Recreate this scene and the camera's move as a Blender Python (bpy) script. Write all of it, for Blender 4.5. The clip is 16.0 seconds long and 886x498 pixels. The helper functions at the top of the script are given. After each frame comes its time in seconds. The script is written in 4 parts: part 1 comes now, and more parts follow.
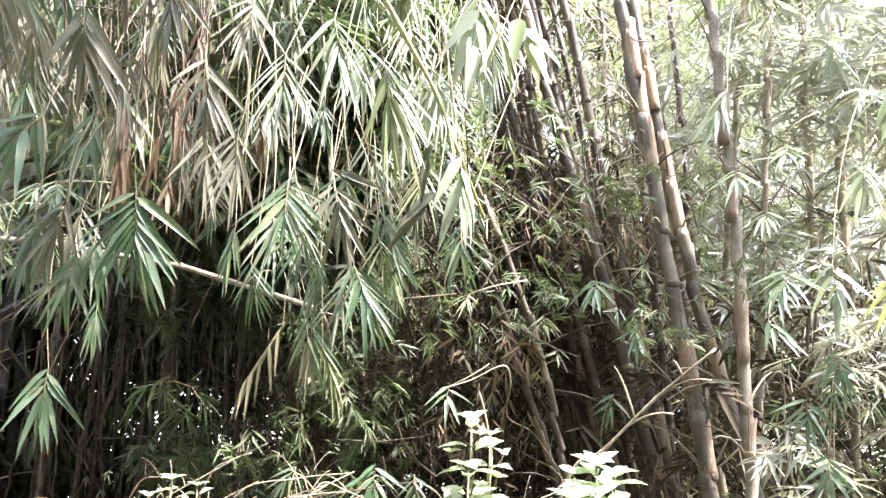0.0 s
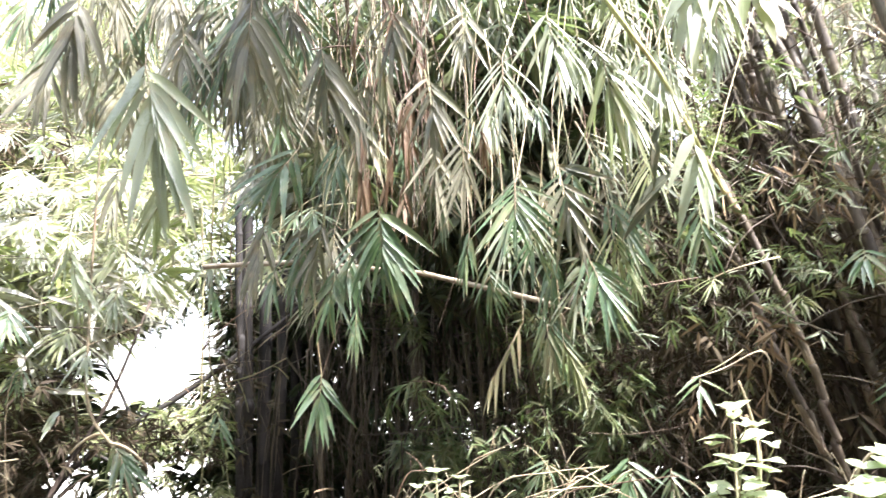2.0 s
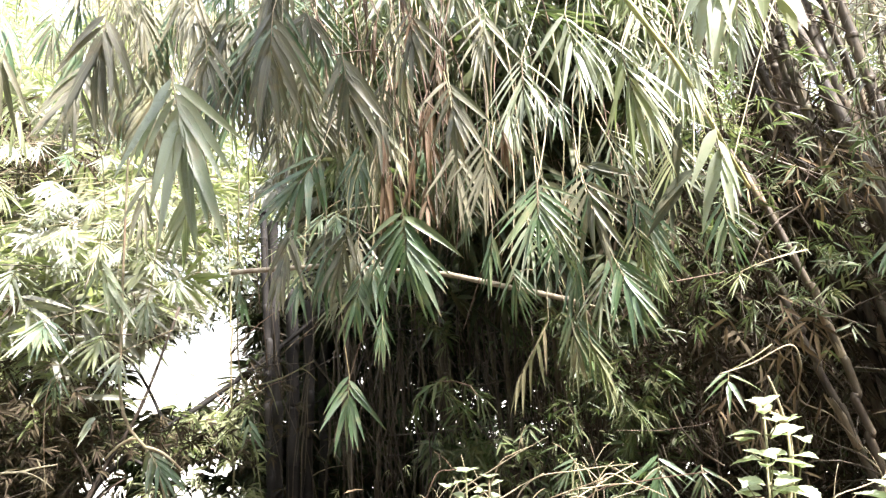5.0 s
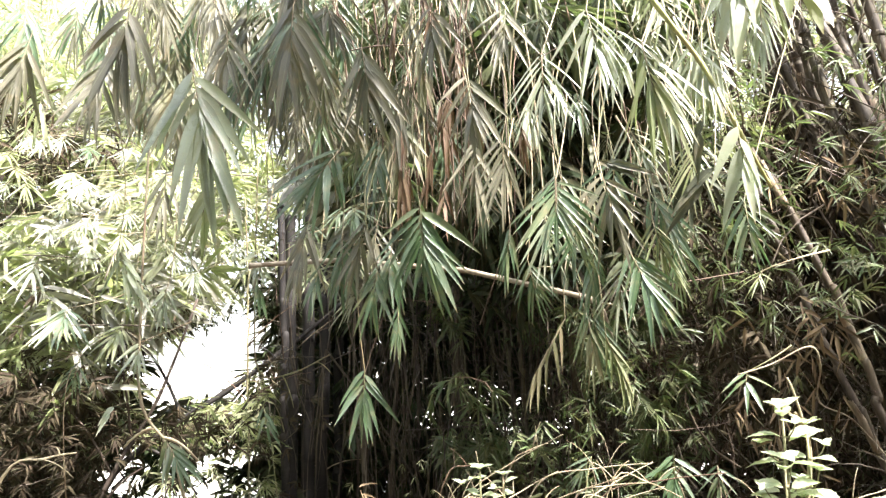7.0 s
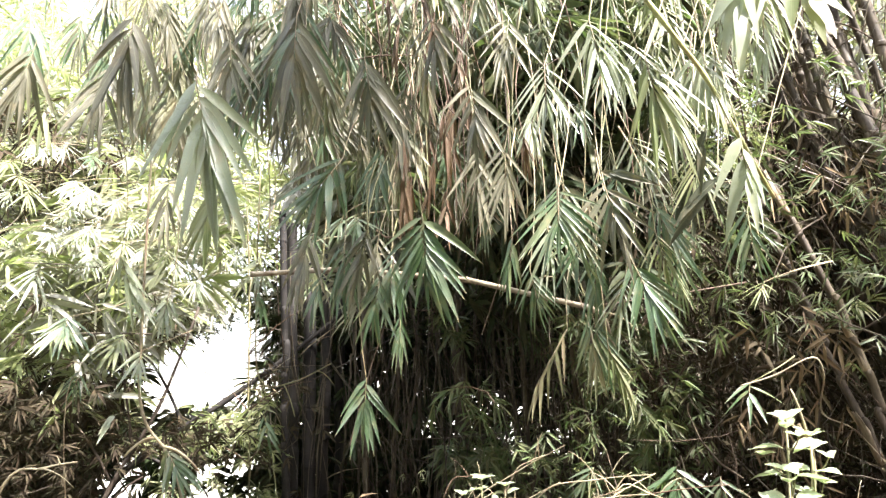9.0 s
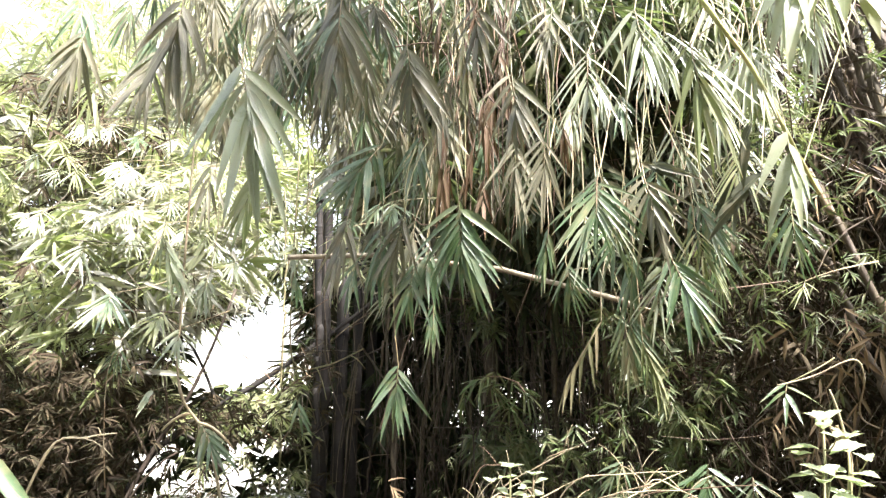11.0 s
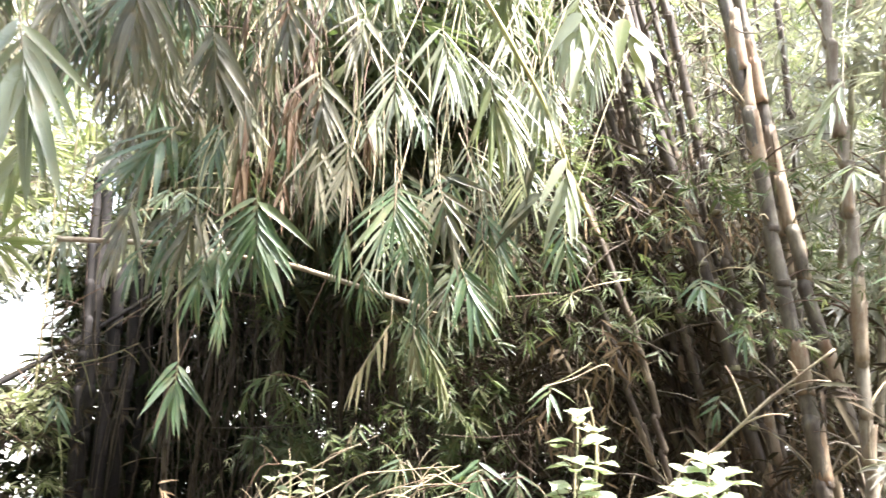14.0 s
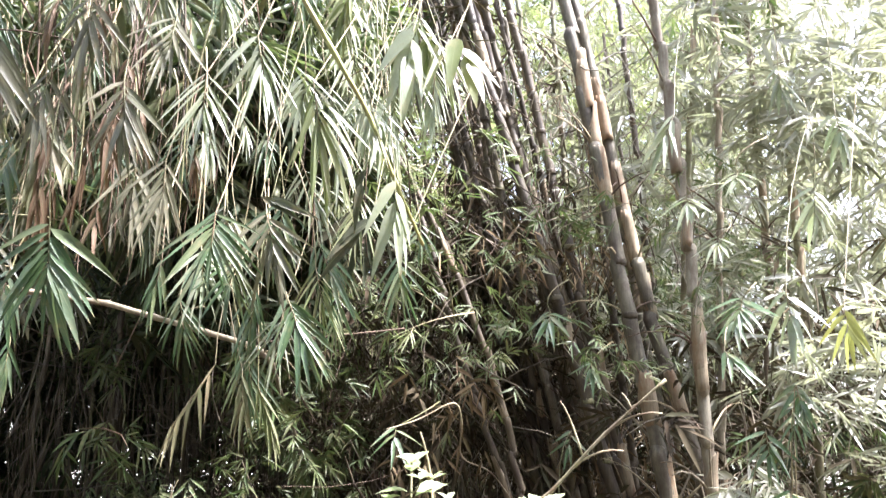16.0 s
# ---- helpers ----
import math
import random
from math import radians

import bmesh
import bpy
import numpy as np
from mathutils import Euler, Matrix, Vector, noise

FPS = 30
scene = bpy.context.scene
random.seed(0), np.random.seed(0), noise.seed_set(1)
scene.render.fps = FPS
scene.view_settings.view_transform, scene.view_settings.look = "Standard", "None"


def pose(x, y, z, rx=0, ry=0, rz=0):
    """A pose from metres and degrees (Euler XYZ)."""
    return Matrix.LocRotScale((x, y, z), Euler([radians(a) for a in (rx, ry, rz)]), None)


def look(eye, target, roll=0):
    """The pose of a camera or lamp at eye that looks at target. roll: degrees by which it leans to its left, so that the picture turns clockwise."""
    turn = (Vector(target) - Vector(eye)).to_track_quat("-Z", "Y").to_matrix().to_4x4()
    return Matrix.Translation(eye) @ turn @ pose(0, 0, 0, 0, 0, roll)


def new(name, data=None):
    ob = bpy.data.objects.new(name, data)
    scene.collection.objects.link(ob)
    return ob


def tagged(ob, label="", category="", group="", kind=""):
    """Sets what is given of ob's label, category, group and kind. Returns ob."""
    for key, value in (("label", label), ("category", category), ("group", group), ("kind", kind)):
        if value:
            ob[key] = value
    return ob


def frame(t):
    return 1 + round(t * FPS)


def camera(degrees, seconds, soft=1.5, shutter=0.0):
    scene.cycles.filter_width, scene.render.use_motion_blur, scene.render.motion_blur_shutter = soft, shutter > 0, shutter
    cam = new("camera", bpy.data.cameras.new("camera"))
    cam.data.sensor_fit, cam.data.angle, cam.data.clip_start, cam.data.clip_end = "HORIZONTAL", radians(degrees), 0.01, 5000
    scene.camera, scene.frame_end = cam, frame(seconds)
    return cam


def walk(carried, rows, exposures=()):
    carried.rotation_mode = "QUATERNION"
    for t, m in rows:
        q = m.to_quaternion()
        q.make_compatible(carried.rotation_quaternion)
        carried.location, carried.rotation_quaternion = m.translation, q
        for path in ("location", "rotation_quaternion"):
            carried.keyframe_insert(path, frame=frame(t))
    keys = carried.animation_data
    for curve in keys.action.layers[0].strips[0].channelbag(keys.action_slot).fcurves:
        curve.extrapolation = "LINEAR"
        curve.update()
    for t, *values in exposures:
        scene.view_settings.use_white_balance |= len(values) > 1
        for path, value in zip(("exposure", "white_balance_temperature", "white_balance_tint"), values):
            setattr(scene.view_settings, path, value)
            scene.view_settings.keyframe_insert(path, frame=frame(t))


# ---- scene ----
cam = camera(64.7, 16.0, soft=1.35, shutter=0.3)
PATH = [
    (0, (0.044, 0.047, 1.616), (0.761, 1.882, 1.960), 0.7),
    (0.2, (0.044, 0.047, 1.617), (0.724, 1.895, 1.968), -0.1),
    (0.3, (0.045, 0.047, 1.617), (0.680, 1.907, 1.989), -0.7),
    (0.5, (0.045, 0.047, 1.618), (0.573, 1.940, 1.991), -1.4),
    (1, (0.035, 0.046, 1.619), (0.390, 1.980, 1.986), -1.6),
    (1.5, (0.028, 0.045, 1.621), (0.301, 1.993, 1.982), -1.8),
    (2, (0.018, 0.048, 1.621), (0.123, 2.017, 1.952), -1.9),
    (2.5, (0.008, 0.051, 1.621), (-0.025, 2.030, 1.908), -4.0),
    (3, (0.006, 0.041, 1.621), (-0.085, 2.017, 1.919), -4.1),
    (3.5, (0.013, 0.040, 1.620), (0.013, 2.013, 1.943), -3.6),
    (4, (0.013, 0.037, 1.625), (0.045, 2.008, 1.965), -3.3),
    (6.5, (0.018, 0.036, 1.623), (0.043, 2.011, 1.939), -2.0),
    (7, (0.013, 0.038, 1.624), (0.006, 2.012, 1.946), -2.0),
    (7.5, (0.011, 0.037, 1.626), (-0.002, 2.010, 1.954), -1.6),
    (8, (0.013, 0.039, 1.629), (-0.001, 2.010, 1.971), -1.5),
    (8.5, (0.012, 0.040, 1.629), (0.011, 2.010, 1.973), -2.0),
    (10.8, (0.006, 0.035, 1.619), (-0.088, 2.002, 1.968), 0.5),
    (11, (0.005, 0.035, 1.618), (-0.101, 2.006, 1.940), 0.4),
    (11.5, (0.009, 0.031, 1.616), (-0.084, 2.002, 1.939), 0.7),
    (12, (0.017, 0.027, 1.614), (-0.003, 1.997, 1.957), 0.2),
    (12.5, (0.022, 0.027, 1.612), (0.127, 1.995, 1.955), 0.7),
    (13, (0.017, 0.025, 1.611), (0.185, 1.990, 1.945), 1.0),
    (13.5, (0.011, 0.021, 1.613), (0.293, 1.966, 1.980), 1.5),
    (14, (-0.001, 0.016, 1.609), (0.469, 1.930, 1.946), 1.6),
    (14.5, (0.010, 0.018, 1.605), (0.679, 1.871, 1.949), 2.1),
    (15, (0.041, 0.053, 1.607), (0.802, 1.864, 1.979), 0.7),
    (15.3, (0.078, 0.081, 1.610), (0.866, 1.858, 2.083), 0.8),
    (15.5, (0.103, 0.100, 1.612), (0.895, 1.864, 2.123), 1.7),
    (15.7, (0.117, 0.102, 1.613), (0.903, 1.871, 2.117), 0.9),
    (16, (0.138, 0.105, 1.615), (0.931, 1.885, 2.064), -0.6),
]
EXPOSURE = [(0, 3.09, 6000, 19), (1.5, 3.11, 6050, 19), (2, 3.06, 6100, 19), (3.5, 2.73, 6350, 16), (8.5, 2.75, 6450, 16), (11, 2.77, 6450, 16), (13.3, 2.71, 6400, 16), (14.5, 3.12, 6150, 19), (15.4, 2.77, 6050, 19), (16, 2.67, 6050, 19)]
walk(cam, [(t, look(eye, target, roll)) for t, eye, target, roll in PATH], EXPOSURE)

# ---- light: hazy sun high to the right, bright sky ----
SUN_EL, SUN_AZ = radians(58), radians(128)
world = bpy.data.worlds.new("sky")
world.use_nodes = True
scene.world = world
wn, wl = world.node_tree.nodes, world.node_tree.links
sky = wn.new("ShaderNodeTexSky")
sky.sky_type, sky.sun_disc = "NISHITA", False
sky.sun_elevation, sky.sun_rotation = SUN_EL, SUN_AZ
sky.dust_density, sky.air_density, sky.ozone_density = 2.0, 1.0, 1.0
wn["Background"].inputs["Strength"].default_value = 0.15
haze = wn.new("ShaderNodeHueSaturation")
haze.inputs["Saturation"].default_value = 0.4
wl.new(sky.outputs[0], haze.inputs["Color"])
wl.new(haze.outputs[0], wn["Background"].inputs["Color"])
sun = new("sun", bpy.data.lights.new("sun", "SUN"))
sun.data.energy, sun.data.angle, sun.data.color = 4.0, radians(2.0), (1.0, 0.97, 0.92)
toward = Vector((math.sin(SUN_AZ) * math.cos(SUN_EL), math.cos(SUN_AZ) * math.cos(SUN_EL), math.sin(SUN_EL)))
sun.matrix_world = look(toward * 30, (0, 0, 0))


# ---- materials ----
def ramp(nt, stops):
    node = nt.nodes.new("ShaderNodeValToRGB")
    el = node.color_ramp.elements
    while len(el) < len(stops):
        el.new(0.5)
    for e, (p, c) in zip(el, stops):
        e.position, e.color = p, (*c, 1)
    return node


def noise_node(nt, vector, scale, detail=4.0, rough=0.6):
    node = nt.nodes.new("ShaderNodeTexNoise")
    node.inputs["Scale"].default_value, node.inputs["Detail"].default_value = scale, detail
    node.inputs["Roughness"].default_value = rough
    if vector is not None:
        nt.links.new(vector, node.inputs["Vector"])
    return node


def mixed(nt, kind, fac, a, b):
    node = nt.nodes.new("ShaderNodeMix")
    node.data_type, node.blend_type = "RGBA", kind
    for sock, v in ((node.inputs["Factor"], fac), (node.inputs["A"], a), (node.inputs["B"], b)):
        if hasattr(v, "is_linked"):
            nt.links.new(v, sock)
        else:
            sock.default_value = v if sock.name == "Factor" else (*v, 1)
    return node.outputs["Result"]


def stretch(nt, vector, sx, sy, sz):
    node = nt.nodes.new("ShaderNodeMapping")
    node.inputs["Scale"].default_value = (sx, sy, sz)
    nt.links.new(vector, node.inputs["Vector"])
    return node.outputs["Vector"]


def leaf_material(name, colours, dry, rough=0.38, see=0.32, islands=False, gloss=0.65):
    """Leaf blade: colour varies from leaf to leaf, long veins, pale midrib, brown blotches and tips."""
    m = bpy.data.materials.new(name)
    m.use_nodes = True
    nt = m.node_tree
    bsdf, out = nt.nodes["Principled BSDF"], nt.nodes["Material Output"]
    geo = nt.nodes.new("ShaderNodeNewGeometry")
    info = nt.nodes.new("ShaderNodeObjectInfo")
    coord = nt.nodes.new("ShaderNodeTexCoord")
    rnd = geo.outputs["Random Per Island"] if islands else info.outputs["Random"]
    n = len(colours)
    vary = ramp(nt, [(i / max(1, n - 1), c) for i, c in enumerate(colours)])
    nt.links.new(rnd, vary.inputs["Fac"])
    col = vary.outputs["Color"]
    place = geo.outputs["Position"]
    spots = noise_node(nt, place, 22.0, 5.0, 0.65)
    blotch = ramp(nt, [(0.52, (0, 0, 0)), (0.72, (1, 1, 1))])
    nt.links.new(spots.outputs["Fac"], blotch.inputs["Fac"])
    soft_fac = nt.nodes.new("ShaderNodeMath")
    soft_fac.operation, soft_fac.inputs[1].default_value = "MULTIPLY", 0.45
    nt.links.new(blotch.outputs["Color"], soft_fac.inputs[0])
    col = mixed(nt, "MIX", soft_fac.outputs[0], col, dry)
    if not islands:
        wave = nt.nodes.new("ShaderNodeTexWave")
        wave.bands_direction = "X"
        wave.inputs["Scale"].default_value, wave.inputs["Distortion"].default_value = 40.0, 0.6
        nt.links.new(coord.outputs["Object"], wave.inputs["Vector"])
        veins = ramp(nt, [(0.0, (0.90, 0.90, 0.90)), (1.0, (1.06, 1.06, 1.06))])
        nt.links.new(wave.outputs["Fac"], veins.inputs["Fac"])
        col = mixed(nt, "MULTIPLY", 1.0, col, veins.outputs["Color"])
        sep = nt.nodes.new("ShaderNodeSeparateXYZ")
        nt.links.new(coord.outputs["Object"], sep.inputs[0])
        ab = nt.nodes.new("ShaderNodeMath")
        ab.operation = "ABSOLUTE"
        nt.links.new(sep.outputs["X"], ab.inputs[0])
        rib = ramp(nt, [(0.001, (0.45, 0.45, 0.45)), (0.004, (0, 0, 0))])
        nt.links.new(ab.outputs[0], rib.inputs["Fac"])
        col = mixed(nt, "MIX", rib.outputs["Color"], col, (0.36, 0.38, 0.20))
        tip = ramp(nt, [(0.86, (0, 0, 0)), (0.97, (0.8, 0.8, 0.8))])
        nt.links.new(sep.outputs["Y"], tip.inputs["Fac"])
        col = mixed(nt, "MIX", tip.outputs["Color"], col, dry)
        bump = nt.nodes.new("ShaderNodeBump")
        bump.inputs["Strength"].default_value, bump.inputs["Distance"].default_value = 0.1, 0.002
        nt.links.new(wave.outputs["Fac"], bump.inputs["Height"])
        nt.links.new(bump.outputs["Normal"], bsdf.inputs["Normal"])
    nt.links.new(col, bsdf.inputs["Base Color"])
    dusty = ramp(nt, [(0.3, (rough - 0.1,) * 3), (0.7, (rough + 0.15,) * 3)])
    nt.links.new(spots.outputs["Fac"], dusty.inputs["Fac"])
    nt.links.new(dusty.outputs["Color"], bsdf.inputs["Roughness"])
    bsdf.inputs["Specular IOR Level"].default_value = gloss
    glow = nt.nodes.new("ShaderNodeBsdfTranslucent")
    thin = mixed(nt, "MULTIPLY", 1.0, col, (1.1, 1.2, 0.85))
    nt.links.new(thin, glow.inputs["Color"])
    mix = nt.nodes.new("ShaderNodeMixShader")
    mix.inputs["Fac"].default_value = see
    nt.links.new(bsdf.outputs[0], mix.inputs[1])
    nt.links.new(glow.outputs[0], mix.inputs[2])
    nt.links.new(mix.outputs[0], out.inputs["Surface"])
    return m


def stem_material(name, colours, stain, rough=0.6, bands=3.0):
    """Bamboo stem or woody twig: long fibres, blotches, mould."""
    m = bpy.data.materials.new(name)
    m.use_nodes = True
    nt = m.node_tree
    bsdf = nt.nodes["Principled BSDF"]
    geo = nt.nodes.new("ShaderNodeNewGeometry")
    info = nt.nodes.new("ShaderNodeObjectInfo")
    pos = geo.outputs["Position"]
    fibre = noise_node(nt, stretch(nt, pos, 90, 90, 5), 1.0, 5.0, 0.7)
    blot = noise_node(nt, stretch(nt, pos, bands, bands, bands * 0.7), 2.2, 6.0, 0.62)
    vary = ramp(nt, [(0.28, colours[0]), (0.5, colours[1]), (0.72, colours[2])])
    nt.links.new(blot.outputs["Fac"], vary.inputs["Fac"])
    line = ramp(nt, [(0.3, (0.62, 0.62, 0.62)), (0.65, (1.15, 1.15, 1.15))])
    nt.links.new(fibre.outputs["Fac"], line.inputs["Fac"])
    col = mixed(nt, "MULTIPLY", 1.0, vary.outputs["Color"], line.outputs["Color"])
    mould = noise_node(nt, stretch(nt, pos, 16, 16, 7), 1.0, 8.0, 0.72)
    patch = ramp(nt, [(0.46, (0, 0, 0)), (0.62, (0.88, 0.88, 0.88))])
    nt.links.new(mould.outputs["Fac"], patch.inputs["Fac"])
    col = mixed(nt, "MIX", patch.outputs["Color"], col, stain)
    own = ramp(nt, [(0.0, (0.78, 0.78, 0.78)), (1.0, (1.15, 1.13, 1.1))])
    nt.links.new(info.outputs["Random"], own.inputs["Fac"])
    col = mixed(nt, "MULTIPLY", 1.0, col, own.outputs["Color"])
    nt.links.new(col, bsdf.inputs["Base Color"])
    bsdf.inputs["Roughness"].default_value = rough
    bump = nt.nodes.new("ShaderNodeBump")
    bump.inputs["Strength"].default_value, bump.inputs["Distance"].default_value = 0.4, 0.004
    nt.links.new(fibre.outputs["Fac"], bump.inputs["Height"])
    nt.links.new(bump.outputs["Normal"], bsdf.inputs["Normal"])
    return m


DRY = (0.34, 0.25, 0.13)
LEAF = {
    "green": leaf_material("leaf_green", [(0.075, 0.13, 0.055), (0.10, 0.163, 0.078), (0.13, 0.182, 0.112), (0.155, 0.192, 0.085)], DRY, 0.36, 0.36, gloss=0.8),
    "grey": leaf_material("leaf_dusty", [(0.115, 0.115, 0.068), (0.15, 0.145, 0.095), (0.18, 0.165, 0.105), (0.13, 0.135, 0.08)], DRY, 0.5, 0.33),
    # pale: light and gleam on the blade put into its base colour
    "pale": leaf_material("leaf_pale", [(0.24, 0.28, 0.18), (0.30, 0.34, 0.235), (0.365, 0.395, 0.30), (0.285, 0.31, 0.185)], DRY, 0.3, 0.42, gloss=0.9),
    "yellow": leaf_material("leaf_yellow", [(0.19, 0.23, 0.09), (0.24, 0.27, 0.13), (0.30, 0.30, 0.17), (0.22, 0.25, 0.11)], (0.40, 0.33, 0.14), 0.4, 0.45),
    "dark": leaf_material("leaf_dark", [(0.05, 0.06, 0.03), (0.08, 0.085, 0.045), (0.07, 0.08, 0.04)], DRY, 0.5, 0.2),
    "dry": leaf_material("leaf_dry", [(0.36, 0.28, 0.16), (0.28, 0.24, 0.13), (0.22, 0.23, 0.11), (0.42, 0.33, 0.20)], (0.24, 0.13, 0.06), 0.6, 0.3),
    "tan": leaf_material("leaf_tan", [(0.17, 0.18, 0.09), (0.20, 0.19, 0.10), (0.13, 0.16, 0.075), (0.25, 0.21, 0.12)], (0.3, 0.2, 0.1), 0.55, 0.3),
    "golden": leaf_material("leaf_golden", [(0.36, 0.36, 0.11), (0.44, 0.40, 0.15), (0.32, 0.34, 0.13)], (0.40, 0.30, 0.12), 0.45, 0.42),
    "rust": leaf_material("leaf_rust", [(0.14, 0.075, 0.035), (0.12, 0.08, 0.042), (0.18, 0.105, 0.055)], (0.16, 0.07, 0.025), 0.65, 0.3),
}
MASS = {
    # shade: the leaf colours darkened, so that deep growth looks unlit
    "shade": leaf_material("foliage_painted_shade", [(0.02, 0.032, 0.012), (0.031, 0.048, 0.017), (0.042, 0.05, 0.021), (0.054, 0.042, 0.023)], (0.16, 0.12, 0.06), 0.6, 0.2, True, 0.3),
    "mid": leaf_material("foliage_mid", [(0.085, 0.13, 0.045), (0.12, 0.16, 0.06), (0.155, 0.165, 0.08), (0.10, 0.14, 0.06)], DRY, 0.45, 0.35, True),
    # sunny: strong sunlight put into the leaf colours by lightening them
    "sunny": leaf_material("foliage_painted_sun", [(0.26, 0.31, 0.13), (0.33, 0.37, 0.18), (0.44, 0.44, 0.28), (0.30, 0.34, 0.18)], (0.45, 0.38, 0.22), 0.33, 0.45, True),
    # hazy: washed-out haze and glare put into paler, greyer leaf colours
    "hazy": leaf_material("foliage_painted_haze", [(0.24, 0.245, 0.185), (0.30, 0.30, 0.245), (0.39, 0.38, 0.325), (0.27, 0.26, 0.205)], (0.42, 0.37, 0.28), 0.36, 0.42, True),
    # brown: withered leaf colour, darkened further to stand in for shade
    "brown": leaf_material("foliage_brown_shaded", [(0.04, 0.03, 0.02), (0.065, 0.048, 0.03), (0.052, 0.05, 0.028), (0.085, 0.065, 0.04)], (0.13, 0.09, 0.05), 0.8, 0.15, True, 0.15),
    "litter": leaf_material("foliage_litter", [(0.20, 0.14, 0.08), (0.14, 0.10, 0.06), (0.26, 0.19, 0.11), (0.11, 0.09, 0.05)], (0.1, 0.06, 0.03), 0.8, 0.1, True, 0.2),
}
STEM = {
    "brown": stem_material("culm_brown", [(0.09, 0.078, 0.052), (0.185, 0.16, 0.108), (0.32, 0.285, 0.205)], (0.075, 0.055, 0.04)),
    "tan": stem_material("culm_tan", [(0.18, 0.15, 0.10), (0.29, 0.25, 0.175), (0.40, 0.36, 0.27)], (0.16, 0.11, 0.07)),
    "dark": stem_material("culm_dark", [(0.06, 0.045, 0.028), (0.11, 0.085, 0.052), (0.19, 0.15, 0.095)], (0.05, 0.035, 0.025)),
    # black: deep shade put into the stem colour
    "black": stem_material("culm_shade_black", [(0.014, 0.012, 0.010), (0.024, 0.020, 0.016), (0.04, 0.033, 0.026)], (0.011, 0.010, 0.009), 0.8),
    "olive": stem_material("culm_olive", [(0.13, 0.14, 0.06), (0.20, 0.19, 0.10), (0.26, 0.25, 0.15)], (0.12, 0.09, 0.05)),
    "twig": stem_material("twig_straw", [(0.28, 0.23, 0.13), (0.38, 0.33, 0.20), (0.46, 0.41, 0.28)], (0.2, 0.13, 0.08), 0.7, 8.0),
    "redtwig": stem_material("twig_reddish", [(0.08, 0.05, 0.03), (0.13, 0.085, 0.05), (0.19, 0.13, 0.08)], (0.1, 0.05, 0.03), 0.7, 8.0),
    "greentwig": stem_material("twig_green", [(0.12, 0.13, 0.05), (0.18, 0.18, 0.08), (0.25, 0.23, 0.12)], (0.24, 0.17, 0.09), 0.55, 8.0),
    "shoot": stem_material("shoot_yellow_green", [(0.27, 0.29, 0.09), (0.36, 0.37, 0.13), (0.43, 0.42, 0.19)], (0.3, 0.25, 0.1), 0.5, 8.0),
    "sheath": stem_material("sheath_papery", [(0.20, 0.155, 0.10), (0.31, 0.25, 0.165), (0.42, 0.355, 0.25)], (0.22, 0.13, 0.07), 0.75, 6.0),
    "bark": stem_material("bark_dark", [(0.06, 0.045, 0.035), (0.10, 0.075, 0.055), (0.15, 0.115, 0.085)], (0.04, 0.03, 0.02), 0.85, 5.0),
}
WEED = leaf_material("weed_leaf", [(0.34, 0.40, 0.24), (0.40, 0.46, 0.30), (0.48, 0.52, 0.36)], (0.35, 0.33, 0.16), 0.45, 0.4)


def ground_material():
    m = bpy.data.materials.new("forest_soil")
    m.use_nodes = True
    nt = m.node_tree
    bsdf = nt.nodes["Principled BSDF"]
    pos = nt.nodes.new("ShaderNodeNewGeometry").outputs["Position"]
    big, fine = noise_node(nt, pos, 0.5, 5.0), noise_node(nt, pos, 18.0, 8.0, 0.7)
    soil = ramp(nt, [(0.35, (0.032, 0.025, 0.017)), (0.55, (0.065, 0.05, 0.032)), (0.75, (0.105, 0.083, 0.052))])
    nt.links.new(fine.outputs["Fac"], soil.inputs["Fac"])
    straw = ramp(nt, [(0.35, (0.42, 0.41, 0.34)), (0.7, (0.56, 0.54, 0.47))])
    nt.links.new(big.outputs["Fac"], straw.inputs["Fac"])
    sep = nt.nodes.new("ShaderNodeSeparateXYZ")
    nt.links.new(pos, sep.inputs[0])
    reach = nt.nodes.new("ShaderNodeMapRange")
    reach.inputs["From Min"].default_value, reach.inputs["From Max"].default_value = 7.6, 9.0
    nt.links.new(sep.outputs["Y"], reach.inputs["Value"])
    col = mixed(nt, "MIX", reach.outputs["Result"], soil.outputs["Color"], straw.outputs["Color"])
    nt.links.new(col, bsdf.inputs["Base Color"])
    bsdf.inputs["Roughness"].default_value = 0.95
    bump = nt.nodes.new("ShaderNodeBump")
    bump.inputs["Distance"].default_value = 0.03
    nt.links.new(fine.outputs["Fac"], bump.inputs["Height"])
    nt.links.new(bump.outputs["Normal"], bsdf.inputs["Normal"])
    return m


# ---- shared building blocks ----
def mesh_of(name, verts, faces, material, smooth=True):
    me = bpy.data.meshes.new(name)
    me.from_pydata(verts, [], faces)
    if smooth:
        me.polygons.foreach_set("use_smooth", [True] * len(me.polygons))
    me.materials.append(material)
    me.update()
    return me


def part(name, me, parent, label="", matrix=None):
    ob = new(name, me)
    ob.parent = parent
    if matrix is not None:
        ob.matrix_basis = matrix
    return tagged(ob, label) if label else ob


